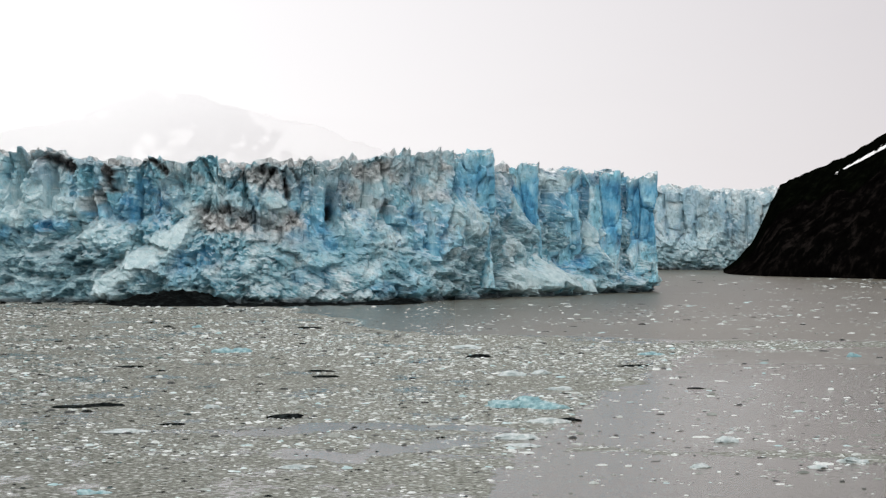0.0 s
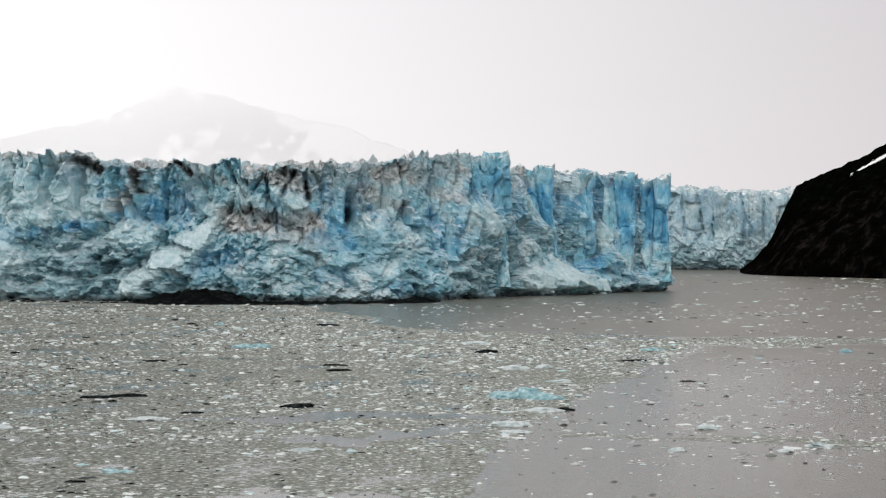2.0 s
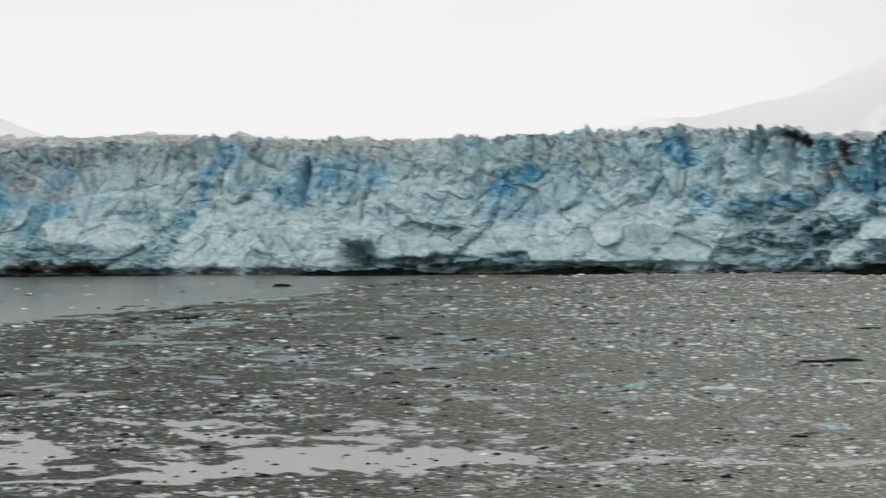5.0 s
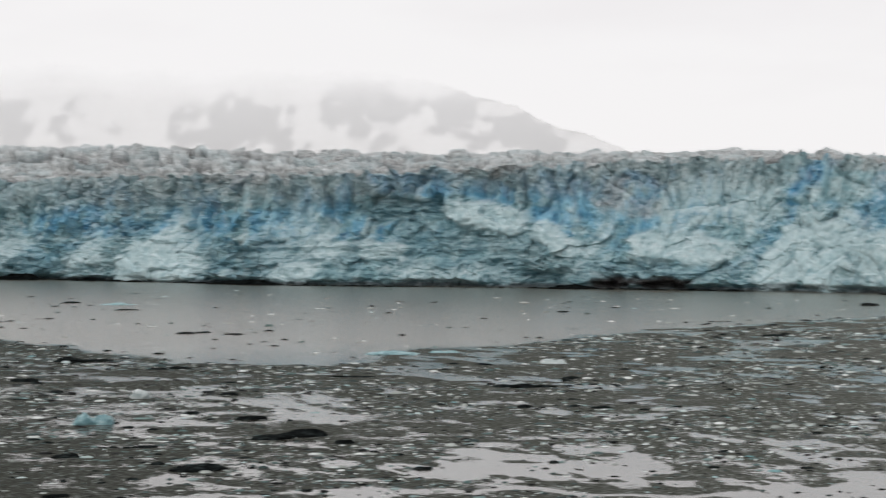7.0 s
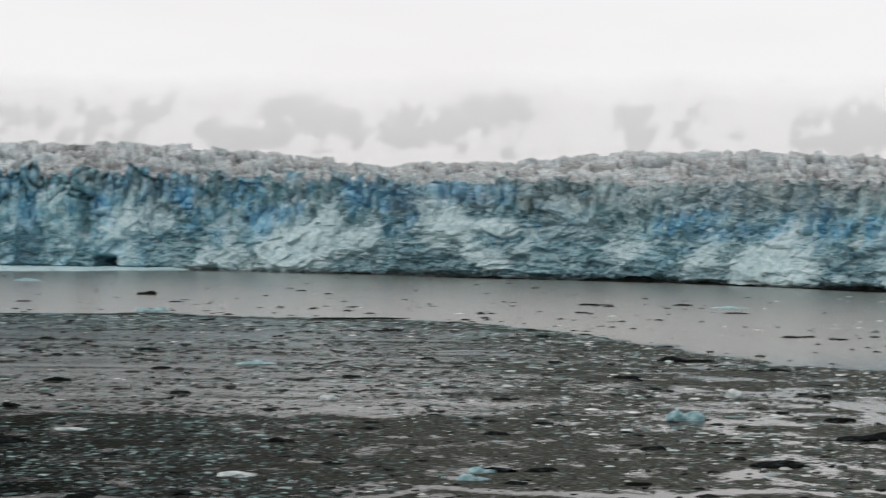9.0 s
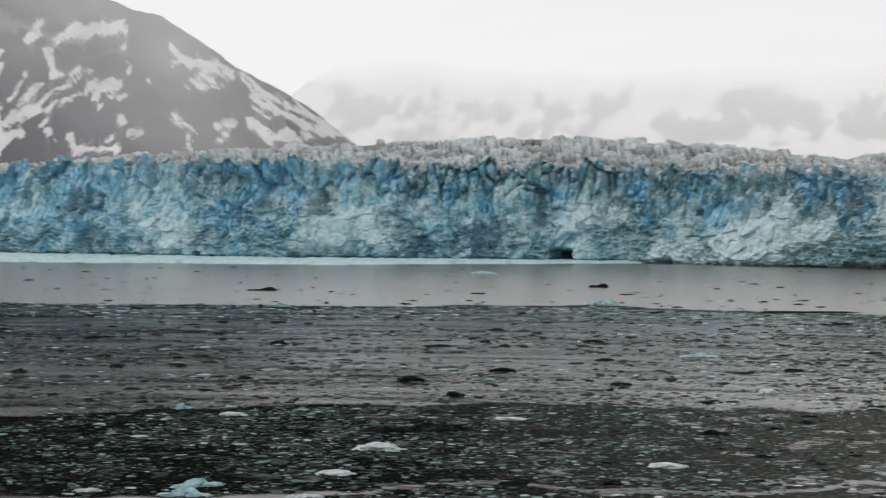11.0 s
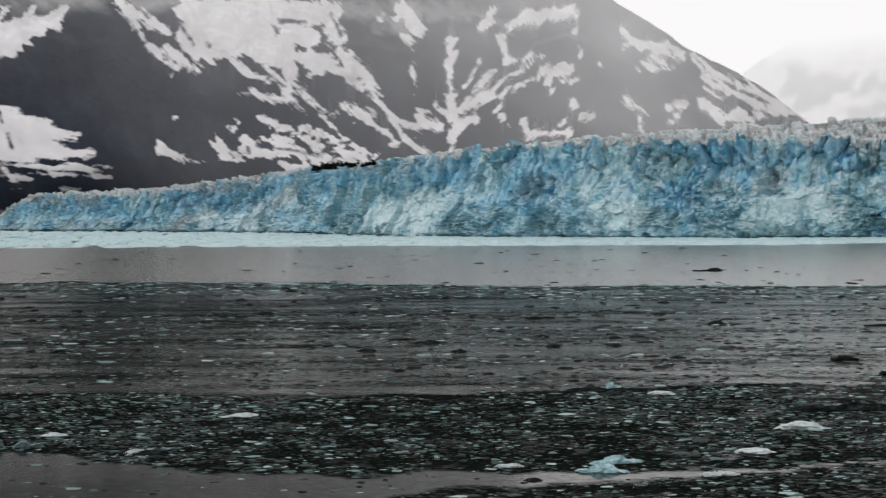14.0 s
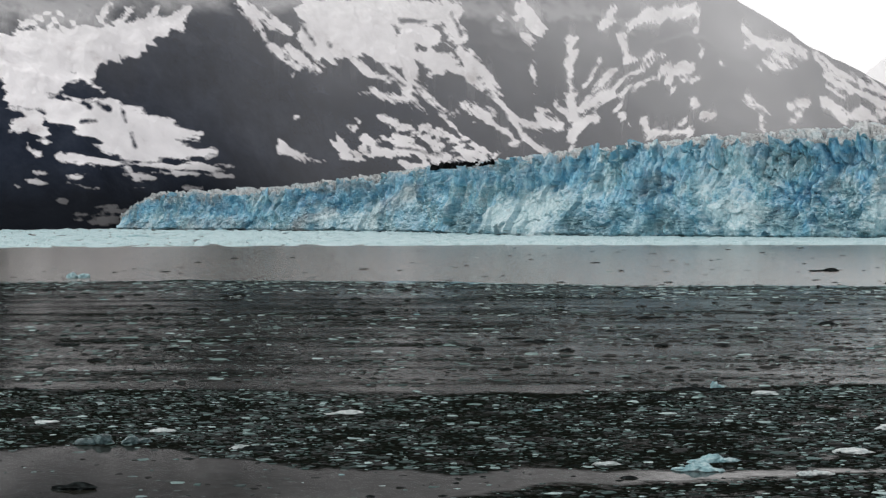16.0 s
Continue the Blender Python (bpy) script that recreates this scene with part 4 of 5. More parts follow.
# ---- dark moraine ledges at the foot of the ice ----
def ledge(x0, x1, reach, height, seed):
    """A low wet bank of debris along the front between two eastings."""
    s, q = resample(FRONT + FRONT_LEFT, lambda s: 1.2)
    keep = (q[:, 0] < x1) & (q[:, 0] > x0)
    s, q = s[keep], q[keep]
    n = len(s)
    rows = 12
    v = np.linspace(0, 1, rows)
    V, S = np.meshgrid(v, np.arange(n), indexing="ij")
    f = (np.arange(n) / (n - 1))
    env = np.sin(np.pi * f)
    lump = fbm(np.stack([s / 38, s * 0, s * 0], 1), 4, seed)
    hgt = height * env * (0.1 + 1.7 * step(0.40, 0.66, lump))
    p = np.stack([s[S.ravel()] / 3, V.ravel() * 3, V.ravel() * 0], 1)
    jag, _, _ = facets(p, seed + 3, 1.3)
    z = -0.8 + (hgt[S] + 0.8) * V ** 0.7 + jag.reshape(V.shape) * 0.9 * V
    o = reach * (0.4 + 0.6 * env[S]) * (1 - V) + 27 + jag.reshape(V.shape) * 1.5 - 8 * V
    pts = np.column_stack([q[S.ravel(), 0], q[S.ravel(), 1] - o.ravel(), z.ravel()])
    return grid_mesh("moraine_ledge", pts, rows, n, MORAINE, flat=True)


# the bank from -905 to -635 is added for the undercut's dark shade line
for x0, x1, reach, height, seed in ((-140, -8, 28, 8.0, 7), (-142, -84, 14, 3.6, 12), (-330, -130, 9, 2.2, 2), (-425, -325, 8, 3.0, 3), (-640, -500, 8, 2.6, 4), (-905, -635, 6, 2.0, 6), (-1250, -900, 7, 2.4, 5)):
    tagged(new("moraine_ledge", ledge(x0, x1, reach, height, seed)), "low black wet moraine bank along the foot of the ice", "rock bank", "moraine ledges")


# ---- black rubble on the glacier's edge ----
def build_outcrop():
    ob = thing("rock_outcrop", "black rubble mound on the edge of the glacier", "rock")
    g = np.random.default_rng(4)
    for k in range(16):
        f = k / 15
        b, d = math.radians(77.02 - 1.55 * f), 2335 - 70 * f + g.uniform(-5, 5)
        v, f3 = lump(300 + k, 6)
        r = g.uniform(2.6, 5.2) * (1.25 - 0.5 * f)
        v = v * (r * 1.3, r, r * g.uniform(0.7, 1.2)) + (EYE.x - math.sin(b) * d, EYE.y + math.cos(b) * d, 72 + 3 * f + g.uniform(-1.5, 1.5))
        me = bpy.data.meshes.new("boulder")
        me.from_pydata(v.tolist(), [], f3.tolist())
        me.materials.append(MORAINE)
        part("boulder", me, ob)


# ---- mountains ----


def mountain(name, crest, r_foot, r_crest, r_end, cols, rows, rough, snow_of, material, label, seed, bias=1.0):
    """A slope in bearings to the left of north, from its foot up to the crest line and down behind."""
    crest = np.array(crest, dtype=float)
    b = np.linspace(crest[0, 0], crest[-1, 0], cols)
    top = np.interp(b, crest[:, 0], crest[:, 1])
    if rough > 0.1:
        top = top * (1 + 0.14 * (fbm(np.stack([b * 0.9, b * 0, b * 0], 1), 5, seed + 20, 0.6) - 0.5))
    v = 1.15 * np.linspace(0, 1, rows) if bias == 1 else np.concatenate([np.linspace(0, bias, rows - 40, endpoint=False), np.linspace(bias, 1.15, 40)])
    V, Bi = np.meshgrid(v, np.arange(cols), indexing="ij")
    foot = np.interp(b, *np.array(r_foot, dtype=float).T)
    r = foot[Bi] + (r_crest - foot[Bi]) * np.minimum(V, 1) + (r_end - r_crest) * np.clip(V - 1, 0, None) / 0.15
    a = np.radians(b)[Bi]
    X, Y = EYE.x - np.sin(a) * r, EYE.y + np.cos(a) * r
    p = np.stack([X.ravel() / 420, Y.ravel() / 420, V.ravel() * 0], 1)
    rid = ridged(p, 6, seed).reshape(V.shape)
    rel = np.minimum(V, 1) * (1 - np.clip(V - 1, 0, None) / 0.15)
    fine = fbm(p * 9, 4, seed + 9).reshape(V.shape) - 0.5
    Z = -2 + top[Bi] * (rel ** 0.92 + rough * (rid - 0.62) * np.sin(np.pi * np.clip(rel, 0, 1)) * 1.2 + 0.035 * fine * np.clip(rel * 5, 0, 1))
    pts = np.column_stack([X.ravel(), Y.ravel(), Z.ravel()])
    tan = (Z - EYE.z) / r * 1000
    snow = snow_of(b[Bi].ravel(), tan.ravel(), rid.ravel(), V.ravel(), p)
    ob = thing(name, label, "mountain", (0, 0, 0))
    part("slope", grid_mesh(name, pts, rows, cols, material, dict(snow=np.clip(snow, 0, 1))), ob)
    return ob


# snow on the near mountain: metres along the slope to the east, metres up, then to where, and the half widths
WEST_FIELD = [(159, 273, 278, 284, 42, 40), (278, 284, 369, 304, 36, 30), (369, 309, 445, 335, 26, 17), (445, 340, 470, 358, 11, 6), (159, 253, 228, 248, 33, 24), (158, 218, 228, 228, 24, 16), (248, 233, 288, 238, 6, 6), (268, 238, 312, 208, 3, 2), (170, 323, 219, 349, 6, 4), (259, 329, 271, 355, 5, 3), (309, 329, 322, 359, 5, 3), (349, 334, 362, 360, 5, 3), (399, 340, 412, 362, 6, 4), (219, 327, 234, 347, 4, 3)]
DOME = [(158, 203, 237, 182, 20, 12), (237, 168, 327, 172, 26, 20), (307, 182, 337, 182, 9, 8), (336, 137, 417, 122, 42, 34), (417, 131, 480, 128, 16, 5), (277, 152, 357, 145, 26, 38), (356, 105, 457, 96, 24, 10), (417, 117, 469, 100, 26, 9), (236, 90, 356, 78, 5, 8), (356, 75, 538, 69, 4, 2), (447, 98, 510, 98, 7, 6), (396, 61, 538, 57, 3, 1.5), (351, 66, 396, 46, 8, 4), (192, 153, 212, 120, 15, 4), (157, 148, 187, 162, 9, 11), (371, 48, 384, 41, 6, 3)]
LOW_WEST = [(181, 48, 210, 45, 3, 2), (245, 47, 295, 30, 3, 2), (255, 52, 285, 55, 2, 2), (235, 11, 243, 8, 3, 2), (156, 42, 160, 37, 4, 4), (196, 62, 206, 64, 2, 2), (264, -14, 355, -7, 2, 2), (275, -2, 335, 2, 1.5, 1.5), (294, -24, 355, -20, 1.5, 1.5), (456, 35, 487, 33, 2, 1.5), (177, 106, 196, 97, 2, 2)]
MIDDLE_TOP = [(561, 365, 592, 329, 9, 11), (592, 329, 608, 303, 7, 3), (582, 355, 642, 319, 12, 9), (617, 324, 640, 307, 7, 4), (617, 289, 662, 248, 5, 8), (642, 283, 703, 247, 10, 7), (683, 258, 698, 239, 8, 3), (662, 248, 652, 234, 4, 2), (684, 350, 847, 349, 24, 28), (678, 309, 703, 278, 10, 13), (704, 309, 806, 313, 38, 38), (724, 273, 785, 283, 12, 13), (806, 298, 857, 267, 36, 23), (858, 338, 940, 350, 24, 20)]
MIDDLE_ARMS = [(857, 298, 867, 238, 20, 14), (868, 308, 909, 305, 23, 13), (929, 338, 954, 297, 11, 14), (954, 297, 982, 225, 9, 11), (765, 262, 826, 226, 5, 7), (785, 247, 867, 216, 8, 9), (867, 226, 952, 137, 9, 3), (856, 200, 899, 166, 4, 3), (784, 206, 866, 189, 4, 3), (815, 196, 848, 185, 3, 2), (888, 272, 939, 256, 9, 15), (908, 256, 953, 244, 11, 7), (903, 241, 929, 240, 4, 3)]
FIRST_GULLY = [(953, 256, 1000, 214, 7, 10), (970, 266, 1011, 225, 12, 10), (1005, 225, 1057, 150, 8, 4), (1056, 147, 1071, 120, 4, 3), (969, 189, 1020, 158, 3, 4), (959, 179, 1051, 126, 5, 4), (1010, 153, 1032, 136, 5, 3), (1051, 110, 1092, 121, 3, 3), (1066, 122, 1102, 99, 3, 2)]
LOW_MIDDLE = [(737, 114, 753, 94, 9, 9), (763, 140, 768, 143, 4, 3), (810, 155, 866, 138, 7, 5), (784, 119, 866, 118, 6, 8), (773, 94, 886, 98, 8, 8), (866, 129, 952, 97, 5, 7), (845, 108, 927, 82, 6, 7), (855, 72, 937, 72, 6, 5), (886, 139, 952, 117, 4, 3), (907, 113, 968, 71, 6, 5), (952, 118, 1020, 89, 5, 3), (952, 82, 991, 75, 7, 5), (952, 97, 1001, 85, 4, 3)]
SMALL_SPOTS = [(630, 97, 636, 103, 4, 2), (640, 95, 671, 90, 3, 2), (660, 93, 703, 78, 2, 1), (635, 115, 640, 110, 2, 2), (658, 162, 666, 164, 3, 2), (1389, 311, 1395, 305, 6, 4), (1392, 286, 1395, 265, 3, 2), (1390, 331, 1394, 342, 4, 3), (1385, 184, 1388, 175, 4, 3), (1404, 157, 1419, 158, 5, 5), (1430, 255, 1436, 248, 2.5, 2), (1368, 220, 1391, 222, 2.5, 2)]
MAIN_GULLY = [(1078, 367, 1099, 321, 9, 13), (1078, 306, 1093, 283, 7, 3), (1063, 336, 1073, 352, 6, 6), (1032, 337, 1038, 343, 3, 3), (1088, 254, 1093, 211, 2, 2), (1160, 296, 1159, 233, 8, 6), (1159, 233, 1159, 162, 6, 9), (1133, 182, 1174, 145, 4, 11), (1169, 146, 1158, 92, 9, 4), (1174, 170, 1236, 242, 5, 3), (1185, 212, 1216, 258, 3, 3), (1179, 164, 1256, 232, 3, 3), (1215, 192, 1236, 196, 5, 5)]
FAN = [(1220, 197, 1267, 237, 4, 4), (1236, 204, 1308, 257, 3, 5), (1246, 195, 1328, 233, 4, 7), (1328, 239, 1371, 244, 11, 8), (1338, 220, 1344, 202, 6, 3), (1241, 166, 1272, 134, 3, 2), (1256, 191, 1246, 171, 4, 3), (1252, 303, 1263, 260, 8, 4), (1262, 323, 1298, 338, 8, 13), (1298, 338, 1379, 347, 12, 11), (1216, 324, 1232, 334, 10, 9), (1227, 339, 1237, 356, 10, 10), (1277, 260, 1320, 272, 4, 4)]
MIDDLE_PATCHES = [(1102, 157, 1133, 141, 9, 11), (1077, 147, 1112, 142, 6, 5), (1179, 146, 1207, 150, 5, 6), (1076, 122, 1118, 90, 4, 3), (1102, 172, 1133, 162, 4, 4), (1292, 145, 1303, 123, 6, 6), (1307, 124, 1370, 128, 8, 8), (1358, 139, 1368, 145, 5, 4), (1480, 188, 1510, 157, 2.5, 4), (1505, 152, 1505, 131, 5, 5), (1555, 170, 1582, 176, 8, 8), (1560, 145, 1580, 161, 4, 4)]
EAST_RIDGE = [(1470, 315, 1490, 289, 4, 8), (1490, 289, 1551, 278, 11, 9), (1530, 263, 1552, 247, 8, 5), (1541, 283, 1581, 262, 6, 5), (1510, 248, 1556, 239, 3, 3), (1576, 279, 1680, 205, 4, 5), (1601, 256, 1660, 205, 3, 4), (1620, 226, 1660, 193, 4, 7), (1660, 205, 1747, 157, 7, 9), (1620, 206, 1652, 189, 4, 3), (1620, 175, 1650, 149, 10, 7), (1650, 149, 1747, 153, 6, 5), (1685, 164, 1747, 149, 5, 6), (1692, 224, 1747, 173, 4, 7)]
EAST_FOOT = [(1643, 229, 1802, 150, 7, 5), (1710, 218, 1816, 148, 3, 4), (1628, 172, 1650, 147, 9, 8), (1669, 151, 1751, 163, 4, 4), (1751, 163, 1808, 150, 5, 4)]
BARE_ROCK = [(277, 188, 291, 178, 5, 4), (303, 188, 323, 176, 4, 7), (347, 172, 351, 155, 4, 2), (272, 153, 297, 152, 4, 3), (361, 132, 368, 105, 3, 2), (852, 333, 894, 332, 4, 4), (669, 329, 694, 292, 3, 3), (777, 267, 858, 216, 2.5, 2), (1254, 209, 1328, 256, 2, 2), (1234, 215, 1277, 249, 1.5, 1.5), (717, 296, 722, 290, 3, 3), (940, 348, 960, 307, 3, 4), (804, 109, 927, 90, 2, 2)]
SNOW = WEST_FIELD + DOME + LOW_WEST + MIDDLE_TOP + MIDDLE_ARMS + FIRST_GULLY + LOW_MIDDLE + SMALL_SPOTS + MAIN_GULLY + FAN + MIDDLE_PATCHES + EAST_RIDGE + EAST_FOOT


def reach(u, h, rows):
    """Metres inside the nearest of some tapered strips; negative outside."""
    s = np.full(len(u), -60.0)
    for u0, h0, u1, h1, w0, w1 in rows:
        du, dh = u1 - u0, h1 - h0
        near = np.where((u > min(u0, u1) - 60) & (u < max(u0, u1) + 60))[0]
        a, c = u[near] - u0, h[near] - h0
        f = np.clip((a * du + c * dh) / (du * du + dh * dh), 0, 1)
        s[near] = np.maximum(s[near], w0 + f * (w1 - w0) - np.hypot(a - f * du, c - f * dh))
    return s


def streaks(u, h, angle, seed):
    """Long narrow noise that runs down the slope at an angle, about 0."""
    c, k = math.cos(radians(angle)), math.sin(radians(angle))
    return fbm(np.stack([(u * c + h * k) / 46, (h * c - u * k) / 8, u * 0], 1), 5, seed, 0.6) - 0.5


def near_snow(b, e, rid, v, p):
    u, h = (90 - b) * 70, e * 4
    q = np.stack([u / 40, h / 30, u * 0], 1)
    u, h = u + 11 * (fbm(q, 3, 71) - 0.5), h + 9 * (fbm(q + 40, 3, 72) - 0.5)
    s = reach(u, h, SNOW)
    fan = step(1120, 1190, u) * step(1470, 1400, u)
    flat = step(640, 540, u) * step(240, 215, h)
    low = step(700, 740, u) * step(1060, 1010, u) * step(160, 140, h)
    run = fan * streaks(u, h, 50, 73) + (1 - fan) * ((1 - flat) * streaks(u, h, -42, 74) + flat * streaks(u, h, -10, 75))
    crumb = fbm(np.stack([u / 9, h / 6, u * 0], 1), 4, 77, 0.6) - 0.5
    s = s + (33 + 6 * low) * run + (11 + 16 * low) * crumb
    s = np.minimum(s, -reach(u, h, BARE_ROCK) + 8 * crumb)
    return 0.53 + s / 12


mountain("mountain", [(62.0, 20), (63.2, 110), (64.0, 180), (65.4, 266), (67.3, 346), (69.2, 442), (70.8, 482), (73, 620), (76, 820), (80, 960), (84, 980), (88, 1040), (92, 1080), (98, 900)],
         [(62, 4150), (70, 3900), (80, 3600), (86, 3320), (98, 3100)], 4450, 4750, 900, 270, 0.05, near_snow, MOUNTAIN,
         "dark grey mountain streaked with snow, made part transparent for haze and cloud", 5, 0.5)


# bare rock on the far range: bearing and slope in thousandths, to where, and the half width
FAR_ROCK = [
    (12, 34, 5.4, 30, 13), (6.6, 51, 5.6, 41, 10.3), (8.7, 43, 6.6, 47, 13.3), (10.5, 38, 9.1, 41, 5.6), (31.8, 41, 30.9, 38, 2.6), (33.9, 51, 31.9, 43, 6.7), (36.1, 41, 35.1, 40, 2.6),
    (37.0, 59, 35.0, 54, 5.6), (39.5, 58, 38.7, 51, 5.6), (39.7, 52, 38.6, 45, 8.2), (40.9, 45, 40.0, 41, 3.6), (43.4, 41, 42.6, 45, 2.1), (43.7, 55, 43.2, 55, 1.5),
]
FAR_ROCK_WEST = [
    (45.1, 51, 43.8, 46, 5.6), (51.2, 45, 48.5, 55, 6.2), (53.3, 50, 52.5, 49, 6.7), (54.1, 43, 52.9, 48, 3.8), (54.5, 55, 53.8, 54, 3.3), (56.0, 44, 55.0, 41, 3.1),
    (58.0, 54, 57.3, 56, 2.6), (59.7, 45, 58.8, 46, 4.1), (61.1, 52, 60.2, 49, 2.1), (63.1, 40, 61.7, 41, 2.8), (64.2, 52, 62.4, 55, 4.8),
]


def far_snow(b, e, rid, v, p):
    u, h = b * 17.45, e
    q = np.stack([u / 11, h / 6, u * 0], 1)
    q = np.stack([q[:, 0] - 0.45 * q[:, 1], q[:, 1] + 0.25 * q[:, 0], u * 0], 1)
    q = q + 1.5 * np.stack([fbm(q * 1.3, 3, 85) - 0.5, fbm(q * 1.3 + 30, 3, 86) - 0.5, u * 0], 1)
    rag = fbm(q, 6, 81, 0.66) - 0.5
    s = reach(u, h, [(b0 * 17.45, e0, b1 * 17.45, e1, r, r) for b0, e0, b1, e1, r in FAR_ROCK + FAR_ROCK_WEST])
    gully = fbm(np.stack([(u + 0.8 * h) / 5, (h - 0.5 * u) / 16, u * 0], 1), 4, 84, 0.6) - 0.5
    return 0.5 - (np.clip(s, -9, 3) + 1.5 + 34 * rag + 24 * gully) / 5


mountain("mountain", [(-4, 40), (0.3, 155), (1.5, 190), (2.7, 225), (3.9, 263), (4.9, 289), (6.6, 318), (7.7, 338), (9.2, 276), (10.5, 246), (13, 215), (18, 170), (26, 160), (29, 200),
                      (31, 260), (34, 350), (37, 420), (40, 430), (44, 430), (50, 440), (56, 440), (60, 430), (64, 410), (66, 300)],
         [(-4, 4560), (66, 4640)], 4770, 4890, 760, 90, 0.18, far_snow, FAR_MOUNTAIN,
         "faint snowy mountain range made mostly transparent for haze and cloud", 15)


# ---- the dark headland ----
def build_headland():
    cols, rows = 220, 120
    b = -7.25 - np.linspace(0, 1, cols) ** 1.5 * 30
    top = np.interp(-b, [7.25, 7.6, 8.0, 8.4, 8.7, 9.26, 10.4, 11.4, 14, 20, 38], [1, 8, 21, 45, 62, 69, 82, 97, 132, 190, 220])
    shore = np.interp(-b, [7.25, 8.4, 11.4, 20, 38], [1485, 1440, 1368, 1250, 1100])
    v = np.linspace(0, 1.3, rows)
    V, Bi = np.meshgrid(v, np.arange(cols), indexing="ij")
    r = shore[Bi] + 170 * np.minimum(V, 1) + 700 * np.clip(V - 1, 0, None)
    a = np.radians(b)[Bi]
    X, Y = -np.sin(a) * r, np.cos(a) * r
    p = np.stack([X.ravel() / 30, Y.ravel() / 30, V.ravel()], 1)
    rid = ridged(p, 5, 33).reshape(V.shape)
    fine = fbm(p * 7, 4, 34).reshape(V.shape) - 0.5
    prof = np.where(V < 1, V ** 0.55, 1 - (V - 1) * 0.8)
    Z = -2 + (top[Bi] + 2) * (prof + 0.22 * (rid - 0.65) * np.sin(np.pi * np.clip(V, 0, 1))) + 4 * fine * np.clip(V * 6, 0, 1) * np.minimum(1, top[Bi] / 30)
    e = Z / r * 1000
    streak = bump_at(e.ravel() - (43.5 + 10.2 * (-b[Bi].ravel() - 10.0)) + 1.6 * fine.ravel(), 0, 0.55 + 0.35 * step(10.3, 11.0, -b[Bi].ravel())) * step(9.9, 10.2, -b[Bi].ravel()) * 0.95
    ob = thing("headland", "steep near-black rocky headland with a snow streak", "headland")
    pts = np.column_stack([X.ravel(), Y.ravel(), Z.ravel()]).reshape(rows, cols, 3)
    streak = np.clip(streak, 0, 1).reshape(rows, cols)
    cut = 46
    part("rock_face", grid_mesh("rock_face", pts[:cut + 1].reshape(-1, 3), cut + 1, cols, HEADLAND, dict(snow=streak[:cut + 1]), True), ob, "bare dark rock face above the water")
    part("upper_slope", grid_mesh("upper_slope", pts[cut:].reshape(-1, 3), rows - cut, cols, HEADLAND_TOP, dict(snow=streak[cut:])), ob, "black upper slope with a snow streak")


build_headland()


# ---- floating ice ----
def lump(seed, sides=5, flat=0.3):
    """A broken slab of ice: two uneven rings and a cap, as points and triangles."""
    g = np.random.default_rng(seed)
    a = np.sort(g.uniform(0, 2 * np.pi, sides)) * 0.4 + np.linspace(0, 2 * np.pi, sides, endpoint=False) * 0.6
    r0, r1 = g.uniform(0.7, 1.1, sides), g.uniform(0.35, 0.85, sides)
    ring0 = np.column_stack([np.cos(a) * r0, np.sin(a) * r0, np.full(sides, -0.25)])
    ring1 = np.column_stack([np.cos(a) * r1 * r0, np.sin(a) * r1 * r0, g.uniform(0.35, 1.0, sides)])
    top = np.array([[g.uniform(-0.2, 0.2), g.uniform(-0.2, 0.2), g.uniform(0.7, 1.2)]])
    tri = []
    for i in range(sides):
        j = (i + 1) % sides
        tri += [(i, j, sides + j), (i, sides + j, sides + i), (sides + i, sides + j, 2 * sides)]
    return np.vstack([ring0, ring1, top]), np.array(tri)


def scatter_mesh(name, xy, size, tall, turn, pick, shapes, material):
    vs, fs, base = [], [], 0
    for k, (v, f) in enumerate(shapes):
        sel = np.where(pick == k)[0]
        if not len(sel):
            continue
        c, s = np.cos(turn[sel])[:, None], np.sin(turn[sel])[:, None]
        px = (v[None, :, 0] * c - v[None, :, 1] * s) * size[sel, None] + xy[sel, 0, None]
        py = (v[None, :, 0] * s + v[None, :, 1] * c) * size[sel, None] + xy[sel, 1, None]
        pz = v[None, :, 2] * tall[sel, None]
        vs.append(np.stack([px, py, pz], -1).reshape(-1, 3))
        fs.append((f[None] + base + np.arange(len(sel))[:, None, None] * len(v)).reshape(-1, 3))
        base += len(sel) * len(v)
    v, f = np.vstack(vs), np.vstack(fs)
    me = bpy.data.meshes.new(name)
    me.vertices.add(len(v))
    me.vertices.foreach_set("co", v.astype(np.float32).ravel())
    me.loops.add(f.size)
    me.loops.foreach_set("vertex_index", f.ravel().astype(np.int32))
    me.polygons.add(len(f))
    me.polygons.foreach_set("loop_start", np.arange(0, f.size, 3, dtype=np.int32))
    me.polygons.foreach_set("loop_total", np.full(len(f), 3, dtype=np.int32))
    me.update(calc_edges=True)
    me.materials.append(material)
    return me


